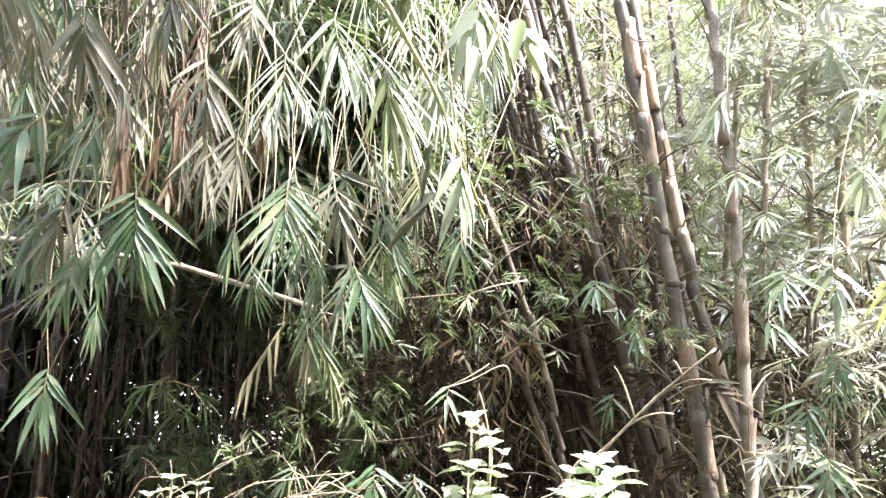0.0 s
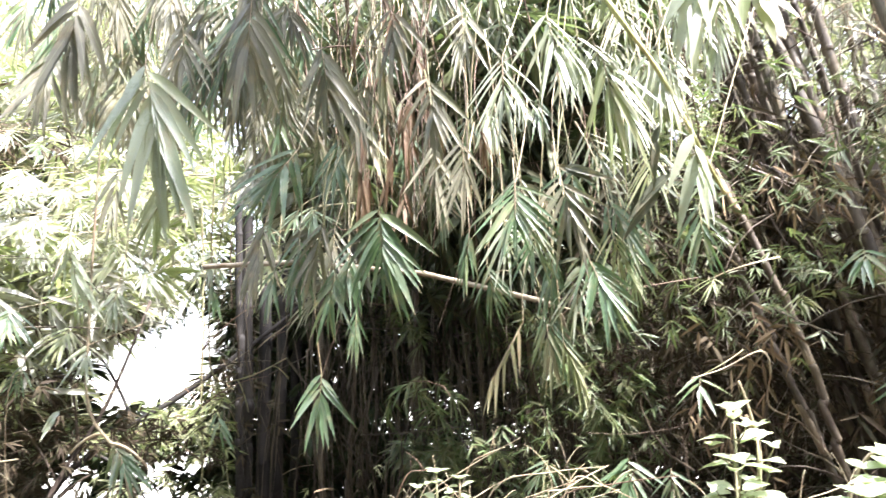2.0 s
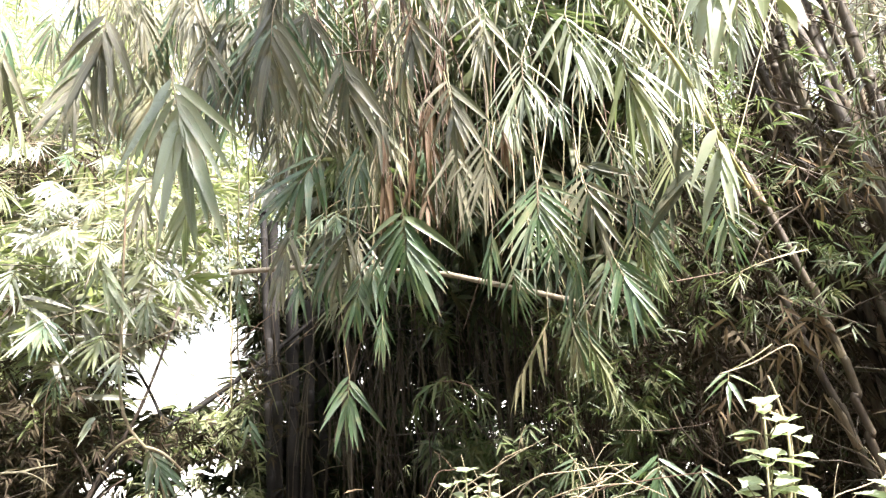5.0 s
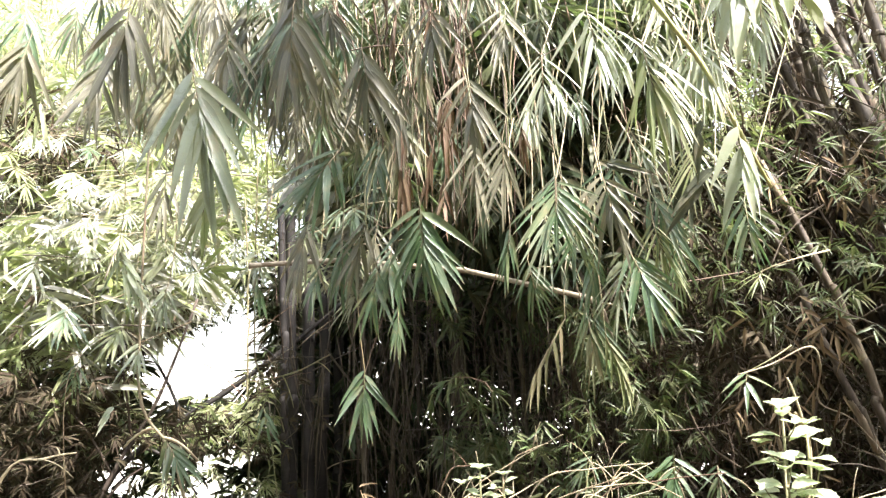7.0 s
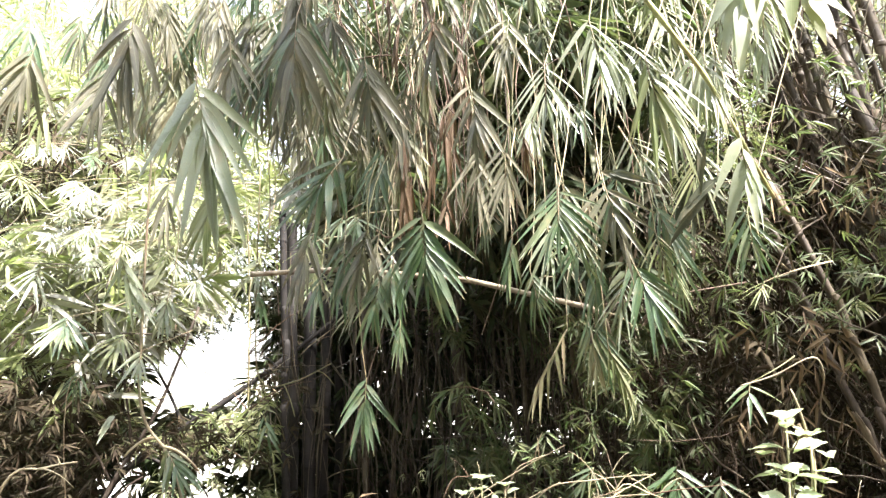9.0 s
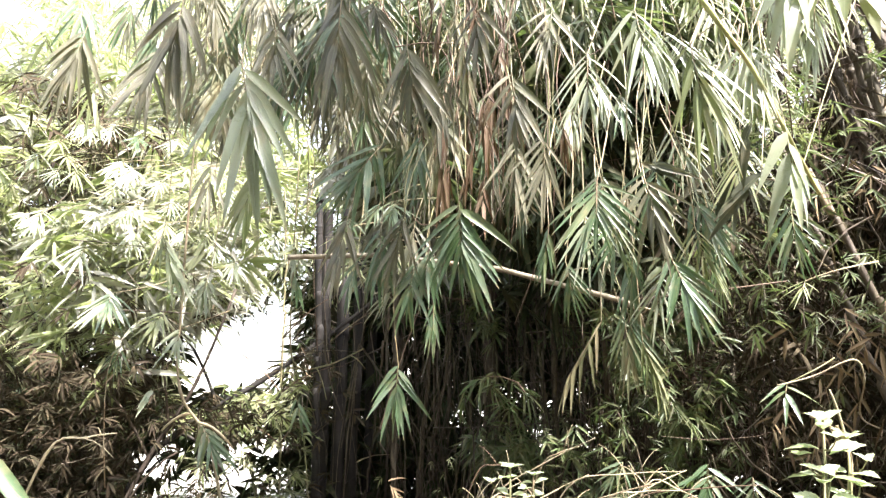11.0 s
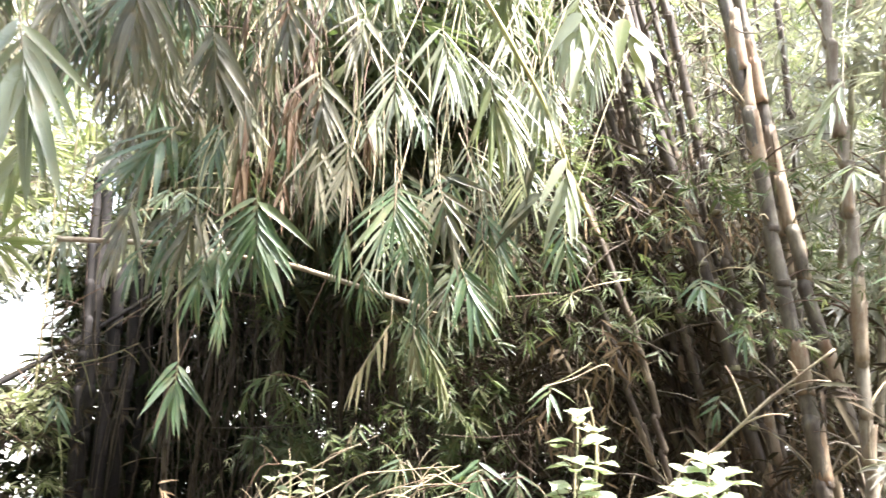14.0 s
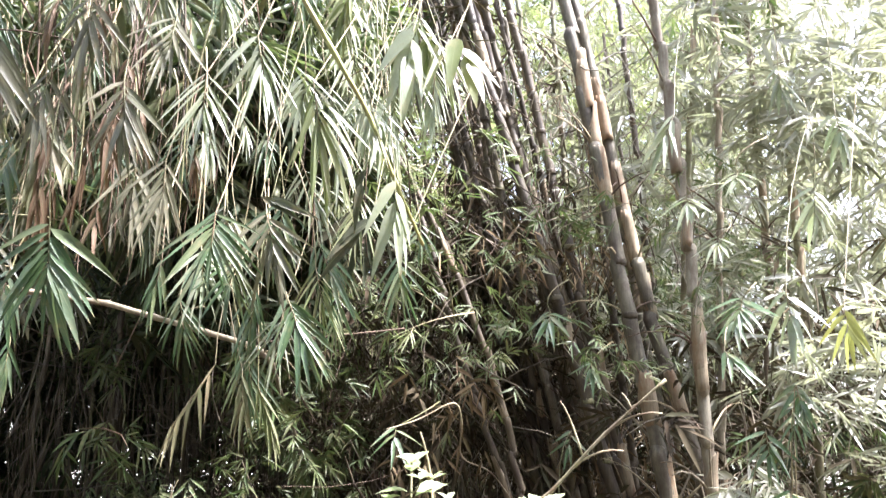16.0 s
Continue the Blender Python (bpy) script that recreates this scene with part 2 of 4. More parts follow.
def tube(points, radii, sides=6):
    """Verts and faces of a tube along points, closed at both ends."""
    pts = [Vector(p) for p in points]
    verts, faces = [], []
    ref = Vector((0.3, 1.0, 0.1)).normalized()
    for i, p in enumerate(pts):
        d = (pts[min(i + 1, len(pts) - 1)] - pts[max(i - 1, 0)]).normalized()
        u = d.cross(ref)
        u = u.normalized() if u.length > 1e-4 else d.orthogonal().normalized()
        v = d.cross(u)
        for k in range(sides):
            a = 2 * math.pi * k / sides
            verts.append(p + (u * math.cos(a) + v * math.sin(a)) * radii[i])
    for i in range(len(pts) - 1):
        for k in range(sides):
            a, b = i * sides + k, i * sides + (k + 1) % sides
            faces.append((a, b, b + sides, a + sides))
    faces.append(tuple(range(sides))[::-1])
    faces.append(tuple(range((len(pts) - 1) * sides, len(pts) * sides)))
    return verts, faces


def bent(a, b, sag=(0, 0, 0), n=7):
    """Points from a to b along an arc that is pushed out by sag at its middle."""
    a, b, s = Vector(a), Vector(b), Vector(sag)
    return [a.lerp(b, i / (n - 1)) + s * (4 * (i / (n - 1)) * (1 - i / (n - 1))) for i in range(n)]


def taper(n, r0, r1):
    return [r0 + (r1 - r0) * i / (n - 1) for i in range(n)]


def blade(name, width, droop, twist, curl, bow, material, seed):
    """One lance-shaped leaf of unit length along y, folded at the midrib, drooping and a little wavy."""
    rng = random.Random(seed)
    verts, faces, n = [(0, 0, 0)], [], 9
    wave = rng.uniform(0, 6)
    for i in range(1, n):
        y = i / n
        w = width * 0.52 * min(1.0, (y / 0.17) ** 0.7) * (1 - y ** 1.9) ** 0.95
        z = -droop * y * y
        turn = twist * y
        mid = bow * y * y
        ripple = 0.06 * w * math.sin(14 * y + wave)
        for k, side in enumerate((-1, 0, 1)):
            x = side * w * math.cos(turn)
            lift = (abs(side) * w * curl) + side * w * math.sin(turn) + (ripple if side else 0)
            verts.append((mid + x, y * (1 - 0.25 * droop * y), z + lift))
    verts.append((bow, 1 - 0.25 * droop, -droop))
    faces += [(0, 2, 1), (0, 3, 2)]
    for i in range(n - 2):
        a = 1 + 3 * i
        faces += [(a, a + 1, a + 4, a + 3), (a + 1, a + 2, a + 5, a + 4)]
    a, t = 1 + 3 * (n - 2), len(verts) - 1
    faces += [(a, a + 1, t), (a + 1, a + 2, t)]
    return mesh_of(name, verts, faces, material)


BLADES = {}


def blade_for(kind, width):
    """Alike blades per kind and width class, bending to either side, made once."""
    key = (kind, round(width * 40))
    if key not in BLADES:
        rng = random.Random(hash(key[1]) + len(kind))
        BLADES[key] = [[blade("leaf", key[1] / 40 * rng.uniform(0.85, 1.12), rng.uniform(0.0, 0.16), rng.uniform(-0.6, 0.6),
                              rng.uniform(0.15, 0.6), way * rng.uniform(0.0, 0.09), LEAF[kind], 31 * i + key[1]) for i in range(5)] for way in (1, -1)]
    return BLADES[key]


LABEL = {
    "green": "hanging bamboo twig with a fan of green lance leaves",
    "grey": "hanging bamboo twig with dusty grey-green drooping leaves",
    "pale": "bamboo twig with glossy leaves paled as if catching the light",
    "yellow": "bamboo twig with fresh yellow-green lance leaves",
    "dark": "bamboo twig with a few broad dark green leaves",
    "dry": "dried bamboo twig with straw-brown folded leaves",
    "tan": "half-dry bamboo twig with narrow tan-green leaves",
    "golden": "bamboo twig with broad yellowing leaves",
    "rust": "dead bamboo twig with rust-brown withered leaves",
}


def leaf_spray(at, length, spread, count, tilt, kind, width, mode="hang", depth=0.18, stalk=None):
    """A hanging twig end at a place, facing the clearing, with count leaves fanned by spread degrees to either side."""
    rng = random.Random(round(at[0] * 1000) * 7919 + round(at[1] * 1000) * 104729 + round(at[2] * 1000))
    at = Vector(at)
    out = Vector((at.x, at.y, 0)).normalized()
    yaw = radians(rng.uniform(-16, 16))
    out.rotate(Euler((0, 0, yaw)))
    side = Vector((out.y, -out.x, 0))
    tl = radians(tilt)
    down = Vector((0, 0, -math.cos(tl))) + side * math.sin(tl) - out * rng.uniform(-0.05, 0.3)
    if mode == "side":
        down = down * 0.75 - out * 0.55
    down.normalize()
    root = new("withered_branch" if kind in ("dry", "tan", "rust") else "bamboo_shoot" if mode == "low" else "bamboo_branch")
    root.matrix_basis = Matrix.Translation(at)
    tagged(root, LABEL[kind], "bamboo branch", "hanging bamboo branches")
    rachis = length * (stalk if stalk else 0.22 if count < 4 else 0.3 if mode == "side" else 0.42)
    up = rng.uniform(0.25, 0.55)
    if mode == "low":
        top = Vector((rng.uniform(-0.12, 0.12), rng.uniform(0.0, 0.15), -rng.uniform(0.4, 0.7)))
    elif mode == "side":
        top = side * rng.uniform(0.1, 0.22) + Vector((0, 0.12, rng.uniform(0.02, 0.12)))
    elif at.y < 1.62:
        top = out * 0.8 + Vector((0.05, 0, 0.9))
    else:
        top = -down * up * 0.5 + Vector((rng.uniform(-0.06, 0.06), 0, up * 0.55)) + out * rng.uniform(0.05, 0.25)
    line = bent((0, 0, 0), top, -out * 0.03 + side * rng.uniform(-0.03, 0.03) + (Vector((0, 0, 0.12)) if mode == "low" else Vector()), 6)
    verts, faces = tube([down * rachis, down * rachis * 0.5, *line], [0.0009, 0.0012, 0.0014, 0.0016, 0.0018, 0.002, 0.0022, 0.0025], 5)
    twig_kind = {"dry": "twig", "tan": "twig", "rust": "redtwig"}.get(kind, rng.choice(["greentwig", "greentwig", "twig"]))
    part("twig", mesh_of("twig", verts, faces, STEM[twig_kind]), root)
    blades = blade_for(kind, width)
    if count > 5 and kind not in ("dry", "rust"):
        count = round(count * 1.4)
        blades = blade_for(kind, width * (0.75 if width < 0.11 else 0.9))
    bend = side * rng.uniform(-0.12, 0.12)
    for i in range(count):
        s = i / (count - 1) if count > 1 else 1.0
        way = 1 if i % 2 else -1
        ang = radians(spread) * (1 - s) ** 0.75 * way * rng.uniform(0.78, 1.18) + radians(rng.gauss(0, 4.5))
        d = down * math.cos(ang) + side * math.sin(ang) + out * rng.uniform(-depth, depth) + bend * s
        if stalk:
            d += Vector((0.1, 0, -0.4))
        d.normalize()
        facing = -out + Vector((0, 0, 1.5 if mode == "side" else 0.4)) + side * (2 * depth * rng.uniform(-1, 1) + 0.25 * way)
        # pale and yellow leaves turned sunward, other hanging ones away, to set their brightness
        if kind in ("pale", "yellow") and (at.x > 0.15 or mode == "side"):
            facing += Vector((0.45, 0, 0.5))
        elif mode == "hang":
            facing += Vector((-0.3, 0, -0.1))
        x = d.cross(facing).normalized()
        z = x.cross(d).normalized()
        size = length * (0.60 + 0.08 * math.sin(math.pi * s) + (0.14 if count < 6 else 0.0)) * rng.uniform(0.8, 1.12)
        m = Matrix((x, d, z)).transposed().to_4x4()
        m.translation = down * rachis * s ** 0.9
        part("leaf", rng.choice(blades[0 if x.z < 0 else 1]), root, "", m @ Matrix.Diagonal((size, size, size, 1)))
    return root


def mass_mesh(name, centres, length, width, per, hang, material, seed, fold=0.25, size_vary=0.35):
    """Many small fans of leaves in one mesh: per leaves round each centre."""
    rng = np.random.default_rng(seed)
    k, n = len(centres), len(centres) * per
    az, el = rng.uniform(0, 2 * np.pi, k), rng.normal(-hang, 0.32, k)
    twig = np.stack([np.cos(az) * np.cos(el), np.sin(az) * np.cos(el), np.sin(el)], 1)
    side = np.cross(twig, rng.normal(0, 0.4, (k, 3)) + np.array([0, -0.3, 0.9]))
    side /= np.linalg.norm(side, axis=1, keepdims=True) + 1e-9
    face = np.cross(side, twig)
    twig, side, face = (np.repeat(q, per, 0) for q in (twig, side, face))
    s = np.tile(np.arange(per) / max(1, per - 1), k)
    turn = np.tile(np.where(np.arange(per) % 2, 1.0, -1.0), k) * 1.0 * (1 - s) ** 0.7 + rng.normal(0, 0.2, n)
    d = twig * np.cos(turn)[:, None] + side * np.sin(turn)[:, None] + face * rng.normal(0, 0.22, (n, 1))
    d /= np.linalg.norm(d, axis=1, keepdims=True)
    c = np.repeat(np.asarray(centres), per, 0) + twig * (0.55 * length * s)[:, None]
    nrm = rng.normal(0, 0.4, (n, 3)) + face
    x = np.cross(d, nrm)
    x /= np.linalg.norm(x, axis=1, keepdims=True) + 1e-9
    z = np.cross(x, d)
    ln = length * rng.uniform(1 - size_vary, 1 + size_vary, n)[:, None]
    wd = ln * width * rng.uniform(0.75, 1.25, n)[:, None]
    droop = ln * rng.uniform(0.0, 0.25, n)[:, None]
    c = c + rng.normal(0, length * 0.03, (n, 3))
    g = np.array([0, 0, -1.0])
    rows = [c]
    for y, w in ((0.22, 0.46), (0.62, 0.40)):
        mid = c + d * ln * y + g * droop * y * y
        rows += [mid - x * wd * w + z * wd * fold, mid, mid + x * wd * w + z * wd * fold]
    rows.append(c + d * ln + g * droop)
    verts = np.stack(rows, 1).reshape(-1, 3)
    base = np.array([(0, 2, 1), (0, 3, 2), (1, 2, 5), (1, 5, 4), (2, 3, 6), (2, 6, 5), (4, 5, 7), (5, 6, 7)])
    faces = (base[None] + 8 * np.arange(n)[:, None, None]).reshape(-1, 3)
    me = bpy.data.meshes.new(name)
    me.vertices.add(len(verts))
    me.vertices.foreach_set("co", verts.ravel())
    me.loops.add(len(faces) * 3)
    me.loops.foreach_set("vertex_index", faces.ravel())
    me.polygons.add(len(faces))
    me.polygons.foreach_set("loop_start", np.arange(len(faces)) * 3)
    me.update(calc_edges=True)
    me.polygons.foreach_set("use_smooth", np.ones(len(faces), bool))
    me.materials.append(material)
    return me


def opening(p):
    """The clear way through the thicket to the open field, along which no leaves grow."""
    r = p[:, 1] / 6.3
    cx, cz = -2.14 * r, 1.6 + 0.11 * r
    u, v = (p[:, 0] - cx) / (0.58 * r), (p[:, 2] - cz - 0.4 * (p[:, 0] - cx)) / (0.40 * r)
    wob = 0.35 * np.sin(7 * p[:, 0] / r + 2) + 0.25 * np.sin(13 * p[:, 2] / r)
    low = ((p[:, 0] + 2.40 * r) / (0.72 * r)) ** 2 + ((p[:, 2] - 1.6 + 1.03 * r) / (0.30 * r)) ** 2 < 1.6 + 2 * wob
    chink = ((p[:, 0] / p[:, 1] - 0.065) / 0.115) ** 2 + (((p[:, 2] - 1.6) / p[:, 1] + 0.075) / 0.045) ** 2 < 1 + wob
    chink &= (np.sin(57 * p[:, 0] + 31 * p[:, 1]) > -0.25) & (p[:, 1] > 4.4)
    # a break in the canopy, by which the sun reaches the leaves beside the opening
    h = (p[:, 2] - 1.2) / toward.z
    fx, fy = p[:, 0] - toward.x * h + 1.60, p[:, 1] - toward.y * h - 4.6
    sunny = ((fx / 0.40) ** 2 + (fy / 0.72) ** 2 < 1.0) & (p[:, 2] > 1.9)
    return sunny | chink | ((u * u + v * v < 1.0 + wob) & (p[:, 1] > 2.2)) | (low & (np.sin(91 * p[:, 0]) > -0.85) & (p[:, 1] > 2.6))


def scatter(box, count, seed, clump=0.0, keep_open=True, hub=14, reach=0.0):
    """Places in a box (x0, x1, y0, y1, z0, z1), gathered in clumps of some size."""
    rng = np.random.default_rng(seed)
    lo, hi = np.array(box[0::2]), np.array(box[1::2])
    if clump:
        hubs = rng.uniform(lo, hi, (max(3, count // hub), 3))
        p = hubs[rng.integers(0, len(hubs), count)] + rng.normal(0, clump, (count, 3)) * np.array([1, 1, 0.8])
    else:
        p = rng.uniform(lo, hi, (count, 3))
    p = p[(p[:, 2] > 0.02)]
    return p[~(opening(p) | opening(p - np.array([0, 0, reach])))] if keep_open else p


def foliage(name, label, box, count, length, per, hang, kind, seed, clump=0.25, width=0.13, keep_open=True, edge=None, slope=None, hub=14):
    """edge: grows only where x is less than edge times y. slope: (height, rise per metre of y from 3.4 on), its upper face."""
    p = scatter(box, count, seed, clump, keep_open, hub, length * 0.7)
    if edge is not None:
        p = p[p[:, 0] < edge * p[:, 1]]
    if slope is not None:
        p = p[p[:, 2] < slope[0] + slope[1] * (p[:, 1] - 3.4) + 0.18 * np.sin(3.1 * p[:, 0]) + 0.12 * np.sin(7.3 * p[:, 0] + p[:, 1])]
    me = mass_mesh(name, p, length, width, per, hang, MASS[kind], seed)
    return tagged(new(name, me), label, "foliage", "", "stuff")


# ---- ground ----
def ground():
    n, span = 110, 3000.0
    line = [math.copysign(abs(u) ** 3.4, u) * span for u in np.linspace(-1, 1, n)]
    verts = []
    for y in line:
        for x in line:
            d = max(0.0, math.hypot(x, y - 1) - 8.5)
            z = -0.12 * min(d, 10) + 0.006 * max(0.0, d - 900)
            if abs(x) < 14 and abs(y) < 14:
                z += 0.09 * noise.noise((x * 0.8, y * 0.8, 0)) + 0.03 * noise.noise((x * 4, y * 4, 3))
            verts.append((x, y, z))
    faces = [(j * n + i, j * n + i + 1, (j + 1) * n + i + 1, (j + 1) * n + i) for j in range(n - 1) for i in range(n - 1)]
    ob = new("ground", mesh_of("ground", verts, faces, ground_material()))
    return tagged(ob, "dark forest soil with leaf litter, pale field beyond", "ground", "", "structure")


ground()
litter = scatter((-4, 5, 0.2, 8, 0.03, 0.06), 2600, 11, 0, False)
for p in litter:
    p[2] = 0.05 + 0.09 * noise.noise((p[0] * 0.8, p[1] * 0.8, 0)) + 0.03 * noise.noise((p[0] * 4, p[1] * 4, 3))
tagged(new("leaf_litter", mass_mesh("leaf_litter", litter, 0.16, 0.13, 3, 0.0, MASS["litter"], 12)), "brown fallen bamboo leaves on the soil", "leaf litter", "", "stuff")


# ---- bamboo culms ----
culm_rng = random.Random(9)
CULM_LABEL = {
    "brown": "thick grey-brown bamboo culm with ringed nodes and sheath scars",
    "tan": "slender pale tan bamboo culm with papery sheaths",
    "dark": "dark weathered bamboo culm in the shaded clump",
    "black": "bamboo culm coloured near black for deep shade",
    "olive": "thin olive-green bamboo culm",
}


def culm(x, y, ax, ay, bx, by, r, kind, top=4.6, sheaths=3, twigs=6, group="bamboo culms", clasps=()):
    """A culm whose axis at height z runs through (x + ax h + bx h h, y + ay h + by h h), h = z - 1.6; straight at its ends."""
    rng = culm_rng

    def axis(z):
        h = z - 1.6
        k = min(max(h, -0.5), 1.0)
        e = h - k
        return Vector((x + ax * k + bx * k * k + (ax + 2 * bx * k) * e, y + ay * k + by * k * k + (ay + 2 * by * k) * e, z))

    root = new("bamboo_culm")
    root.matrix_basis = Matrix.Translation(axis(0.0))
    tagged(root, CULM_LABEL[kind], "bamboo", group)
    org = axis(0.0)
    pts, rad, z, nodes = [], [], -0.08, []
    step = max(0.16, min(0.36, r * 7.5))
    jx = jy = 0.0
    while z < top:
        s = step * rng.uniform(0.85, 1.15)
        thin = 1 - 0.055 * z
        jx, jy = jx * 0.5 + rng.uniform(-0.016, 0.016), jy * 0.5 + rng.uniform(-0.016, 0.016)
        for f, g in ((0.0, 1.06), (0.03, 1.04), (0.06, 0.98), (0.5, 0.97), (0.90, 1.0), (0.96, 1.02), (0.98, 1.0)):
            q = axis(z + s * f) - org + Vector((jx * f, jy * f, 0))
            pts.append(q)
            rad.append(r * thin * g)
        nodes.append(z + s)
        z += s
    verts, faces = tube(pts, rad, 12 if r > 0.02 else 7)
    part("stem", mesh_of("stem", verts, faces, STEM[kind]), root)
    low = [q for q in nodes if 0.7 < q < 3.4]
    for q in nodes if r > 0.024 else ():
        c, d = axis(q) - org, 0.006
        rr = r * (1 - 0.055 * q)
        v, f = tube([c + Vector((0, 0, h)) for h in (-2.2 * d, -1.2 * d, 0, d, 2 * d)], [rr * 1.02, rr * 1.05, rr * 1.08, rr * 1.05, rr * 1.01], 12)
        part("node_ring", mesh_of("node_ring", v, f, STEM["black" if kind == "black" else rng.choice(["dark", "dark", "brown", "olive"] if kind == "dark" else ["dark", "dark", "brown", "olive", "sheath"])]), root)
    for q in rng.sample(low, min(sheaths, len(low))):
        sheath(root, axis, org, q, r * (1 - 0.055 * q), rng)
    for q, l in clasps:
        sheath(root, axis, org, q, r * (1 - 0.055 * q) * 1.05, rng, l, 4.4)
    for q in rng.sample(low, min(twigs, len(low))):
        p = axis(q) - org
        for _ in range(rng.randint(1, 3)):
            a = rng.uniform(0, 6.28)
            d = Vector((math.cos(a), math.sin(a) * 0.7, rng.uniform(0.1, 0.9))) * rng.uniform(0.12, 0.5)
            v, f = tube(bent(p, p + d, (0, 0, 0.04), 5), taper(5, 0.005, 0.0015), 5)
            part("side_branch", mesh_of("side_branch", v, f, STEM[rng.choice(["twig", "redtwig", kind])]), root)
    return root


def sheath(root, axis, org, z, r, rng, length=None, turn=None):
    """A papery sheath that clasps the culm above a node, split down one side and flaring at its top."""
    n, k = 7, 9
    length = length or rng.uniform(0.12, 0.24)
    a0 = turn or rng.uniform(3.0, 6.0)
    verts, faces = [], []
    for i in range(n):
        u = i / (n - 1)
        wrap = 5.2 * (1 - 0.8 * u ** 1.3) + 0.25 * math.sin(9 * u + a0)
        rr = r * (1.07 + 0.06 * u) + 0.008 * u ** 3
        c = axis(z + length * u) - org
        for j in range(k):
            a = a0 + wrap * (j / (k - 1) - 0.5)
            verts.append(c + Vector((math.cos(a) * rr, math.sin(a) * rr, 0.006 * math.sin(j * 2.1))))
    for i in range(n - 1):
        for j in range(k - 1):
            b = i * k + j
            faces.append((b, b + 1, b + k + 1, b + k))
    ob = part("sheath", mesh_of("sheath", verts, faces, STEM["sheath"]), root, "papery tan culm sheath")
    ob.modifiers.new("thickness", "SOLIDIFY").thickness = 0.0015
    return ob


culm(1.97, 2.29, -0.105, 0.090, 0.005, -0.007, 0.033, "brown", sheaths=4, twigs=9, clasps=((2.42, 0.26), (2.86, 0.22), (1.55, 0.2)))
culm(2.12, 2.29, -0.171, 0.157, 0.030, -0.032, 0.030, "brown", sheaths=4, twigs=9, clasps=((2.36, 0.28), (2.75, 0.2)))
culm(2.04, 2.08, -0.001, 0.001, -0.018, 0.017, 0.024, "tan", sheaths=4, twigs=9, clasps=((1.75, 0.22), (2.5, 0.2)))
culm(2.09, 2.84, -0.212, 0.131, 0.000, 0.000, 0.032, "dark")
culm(2.18, 2.90, -0.215, 0.136, 0.000, 0.000, 0.029, "dark")
culm(2.20, 3.01, -0.210, 0.132, 0.000, 0.000, 0.028, "dark")
culm(2.22, 2.87, -0.153, 0.103, 0.000, 0.000, 0.029, "dark")
culm(2.45, 3.43, -0.016, 0.011, 0.000, 0.000, 0.019, "olive")
culm(1.66, 2.88, -0.217, 0.128, -0.116, 0.037, 0.018, "dark")
culm(1.62, 3.01, -0.263, 0.138, 0.000, 0.000, 0.018, "dark")
culm(2.33, 2.64, -0.102, 0.090, 0.000, 0.000, 0.020, "brown")
culm(2.45, 2.67, 0.086, -0.087, 0.000, 0.000, 0.017, "olive")
culm(2.44, 2.40, 0.053, -0.057, 0.000, 0.000, 0.018, "tan")
culm(3.05, 2.62, 0.015, -0.017, 0.000, 0.000, 0.023, "olive")
culm(3.29, 2.64, 0.018, -0.022, 0.000, 0.000, 0.024, "olive")
culm(2.94, 3.30, -0.030, 0.026, 0.000, 0.000, 0.023, "dark")
culm(2.43, 3.94, -0.149, 0.078, 0.000, 0.000, 0.022, "dark")
culm(2.46, 3.05, -0.058, 0.047, 0.000, 0.000, 0.023, "dark")
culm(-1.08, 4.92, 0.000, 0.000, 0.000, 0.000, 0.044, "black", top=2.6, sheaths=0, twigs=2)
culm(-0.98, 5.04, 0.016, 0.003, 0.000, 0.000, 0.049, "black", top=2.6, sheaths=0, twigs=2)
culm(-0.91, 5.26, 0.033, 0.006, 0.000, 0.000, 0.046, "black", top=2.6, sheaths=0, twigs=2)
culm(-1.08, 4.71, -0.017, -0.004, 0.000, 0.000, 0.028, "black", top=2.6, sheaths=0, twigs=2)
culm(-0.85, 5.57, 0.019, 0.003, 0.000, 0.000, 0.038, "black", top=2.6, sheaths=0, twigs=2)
culm(-1.25, 4.46, -0.013, -0.004, 0.000, 0.000, 0.007, "olive", top=2.6, sheaths=0)

# the old clump, with many close-set dark culms
for i in range(20):
    u = culm_rng.random()
    culm(2.04 + 0.36 * u + culm_rng.uniform(-0.05, 0.05), 3.15 + 0.5 * culm_rng.random() - 0.1 * u, -0.22 - 0.08 * culm_rng.random(), 0.02, 0.02, 0,
         culm_rng.uniform(0.014, 0.03), culm_rng.choice(["dark", "dark", "dark", "brown"]), top=4.4, sheaths=2, twigs=6, group="old culms of the clump")

# slender culms of the shaded thicket behind
back_rng = random.Random(21)
for i in range(95):
    x, y = back_rng.uniform(-0.75, 4.6), back_rng.uniform(3.9, 6.6)
    lean = back_rng.gauss(0.0, 0.05) - 0.03 * x
    # mostly dark-coloured culms around the hollow, to deepen its shade
    culm(x, y, lean, back_rng.gauss(0, 0.03), 0, 0, back_rng.uniform(0.006, 0.022), back_rng.choice(["dark", "dark", "dark", "olive"] if x < 1.2 else ["dark", "olive", "brown", "tan"]),
         top=back_rng.uniform(3.0, 4.6), sheaths=0, twigs=0, group="slender culms in the thicket")


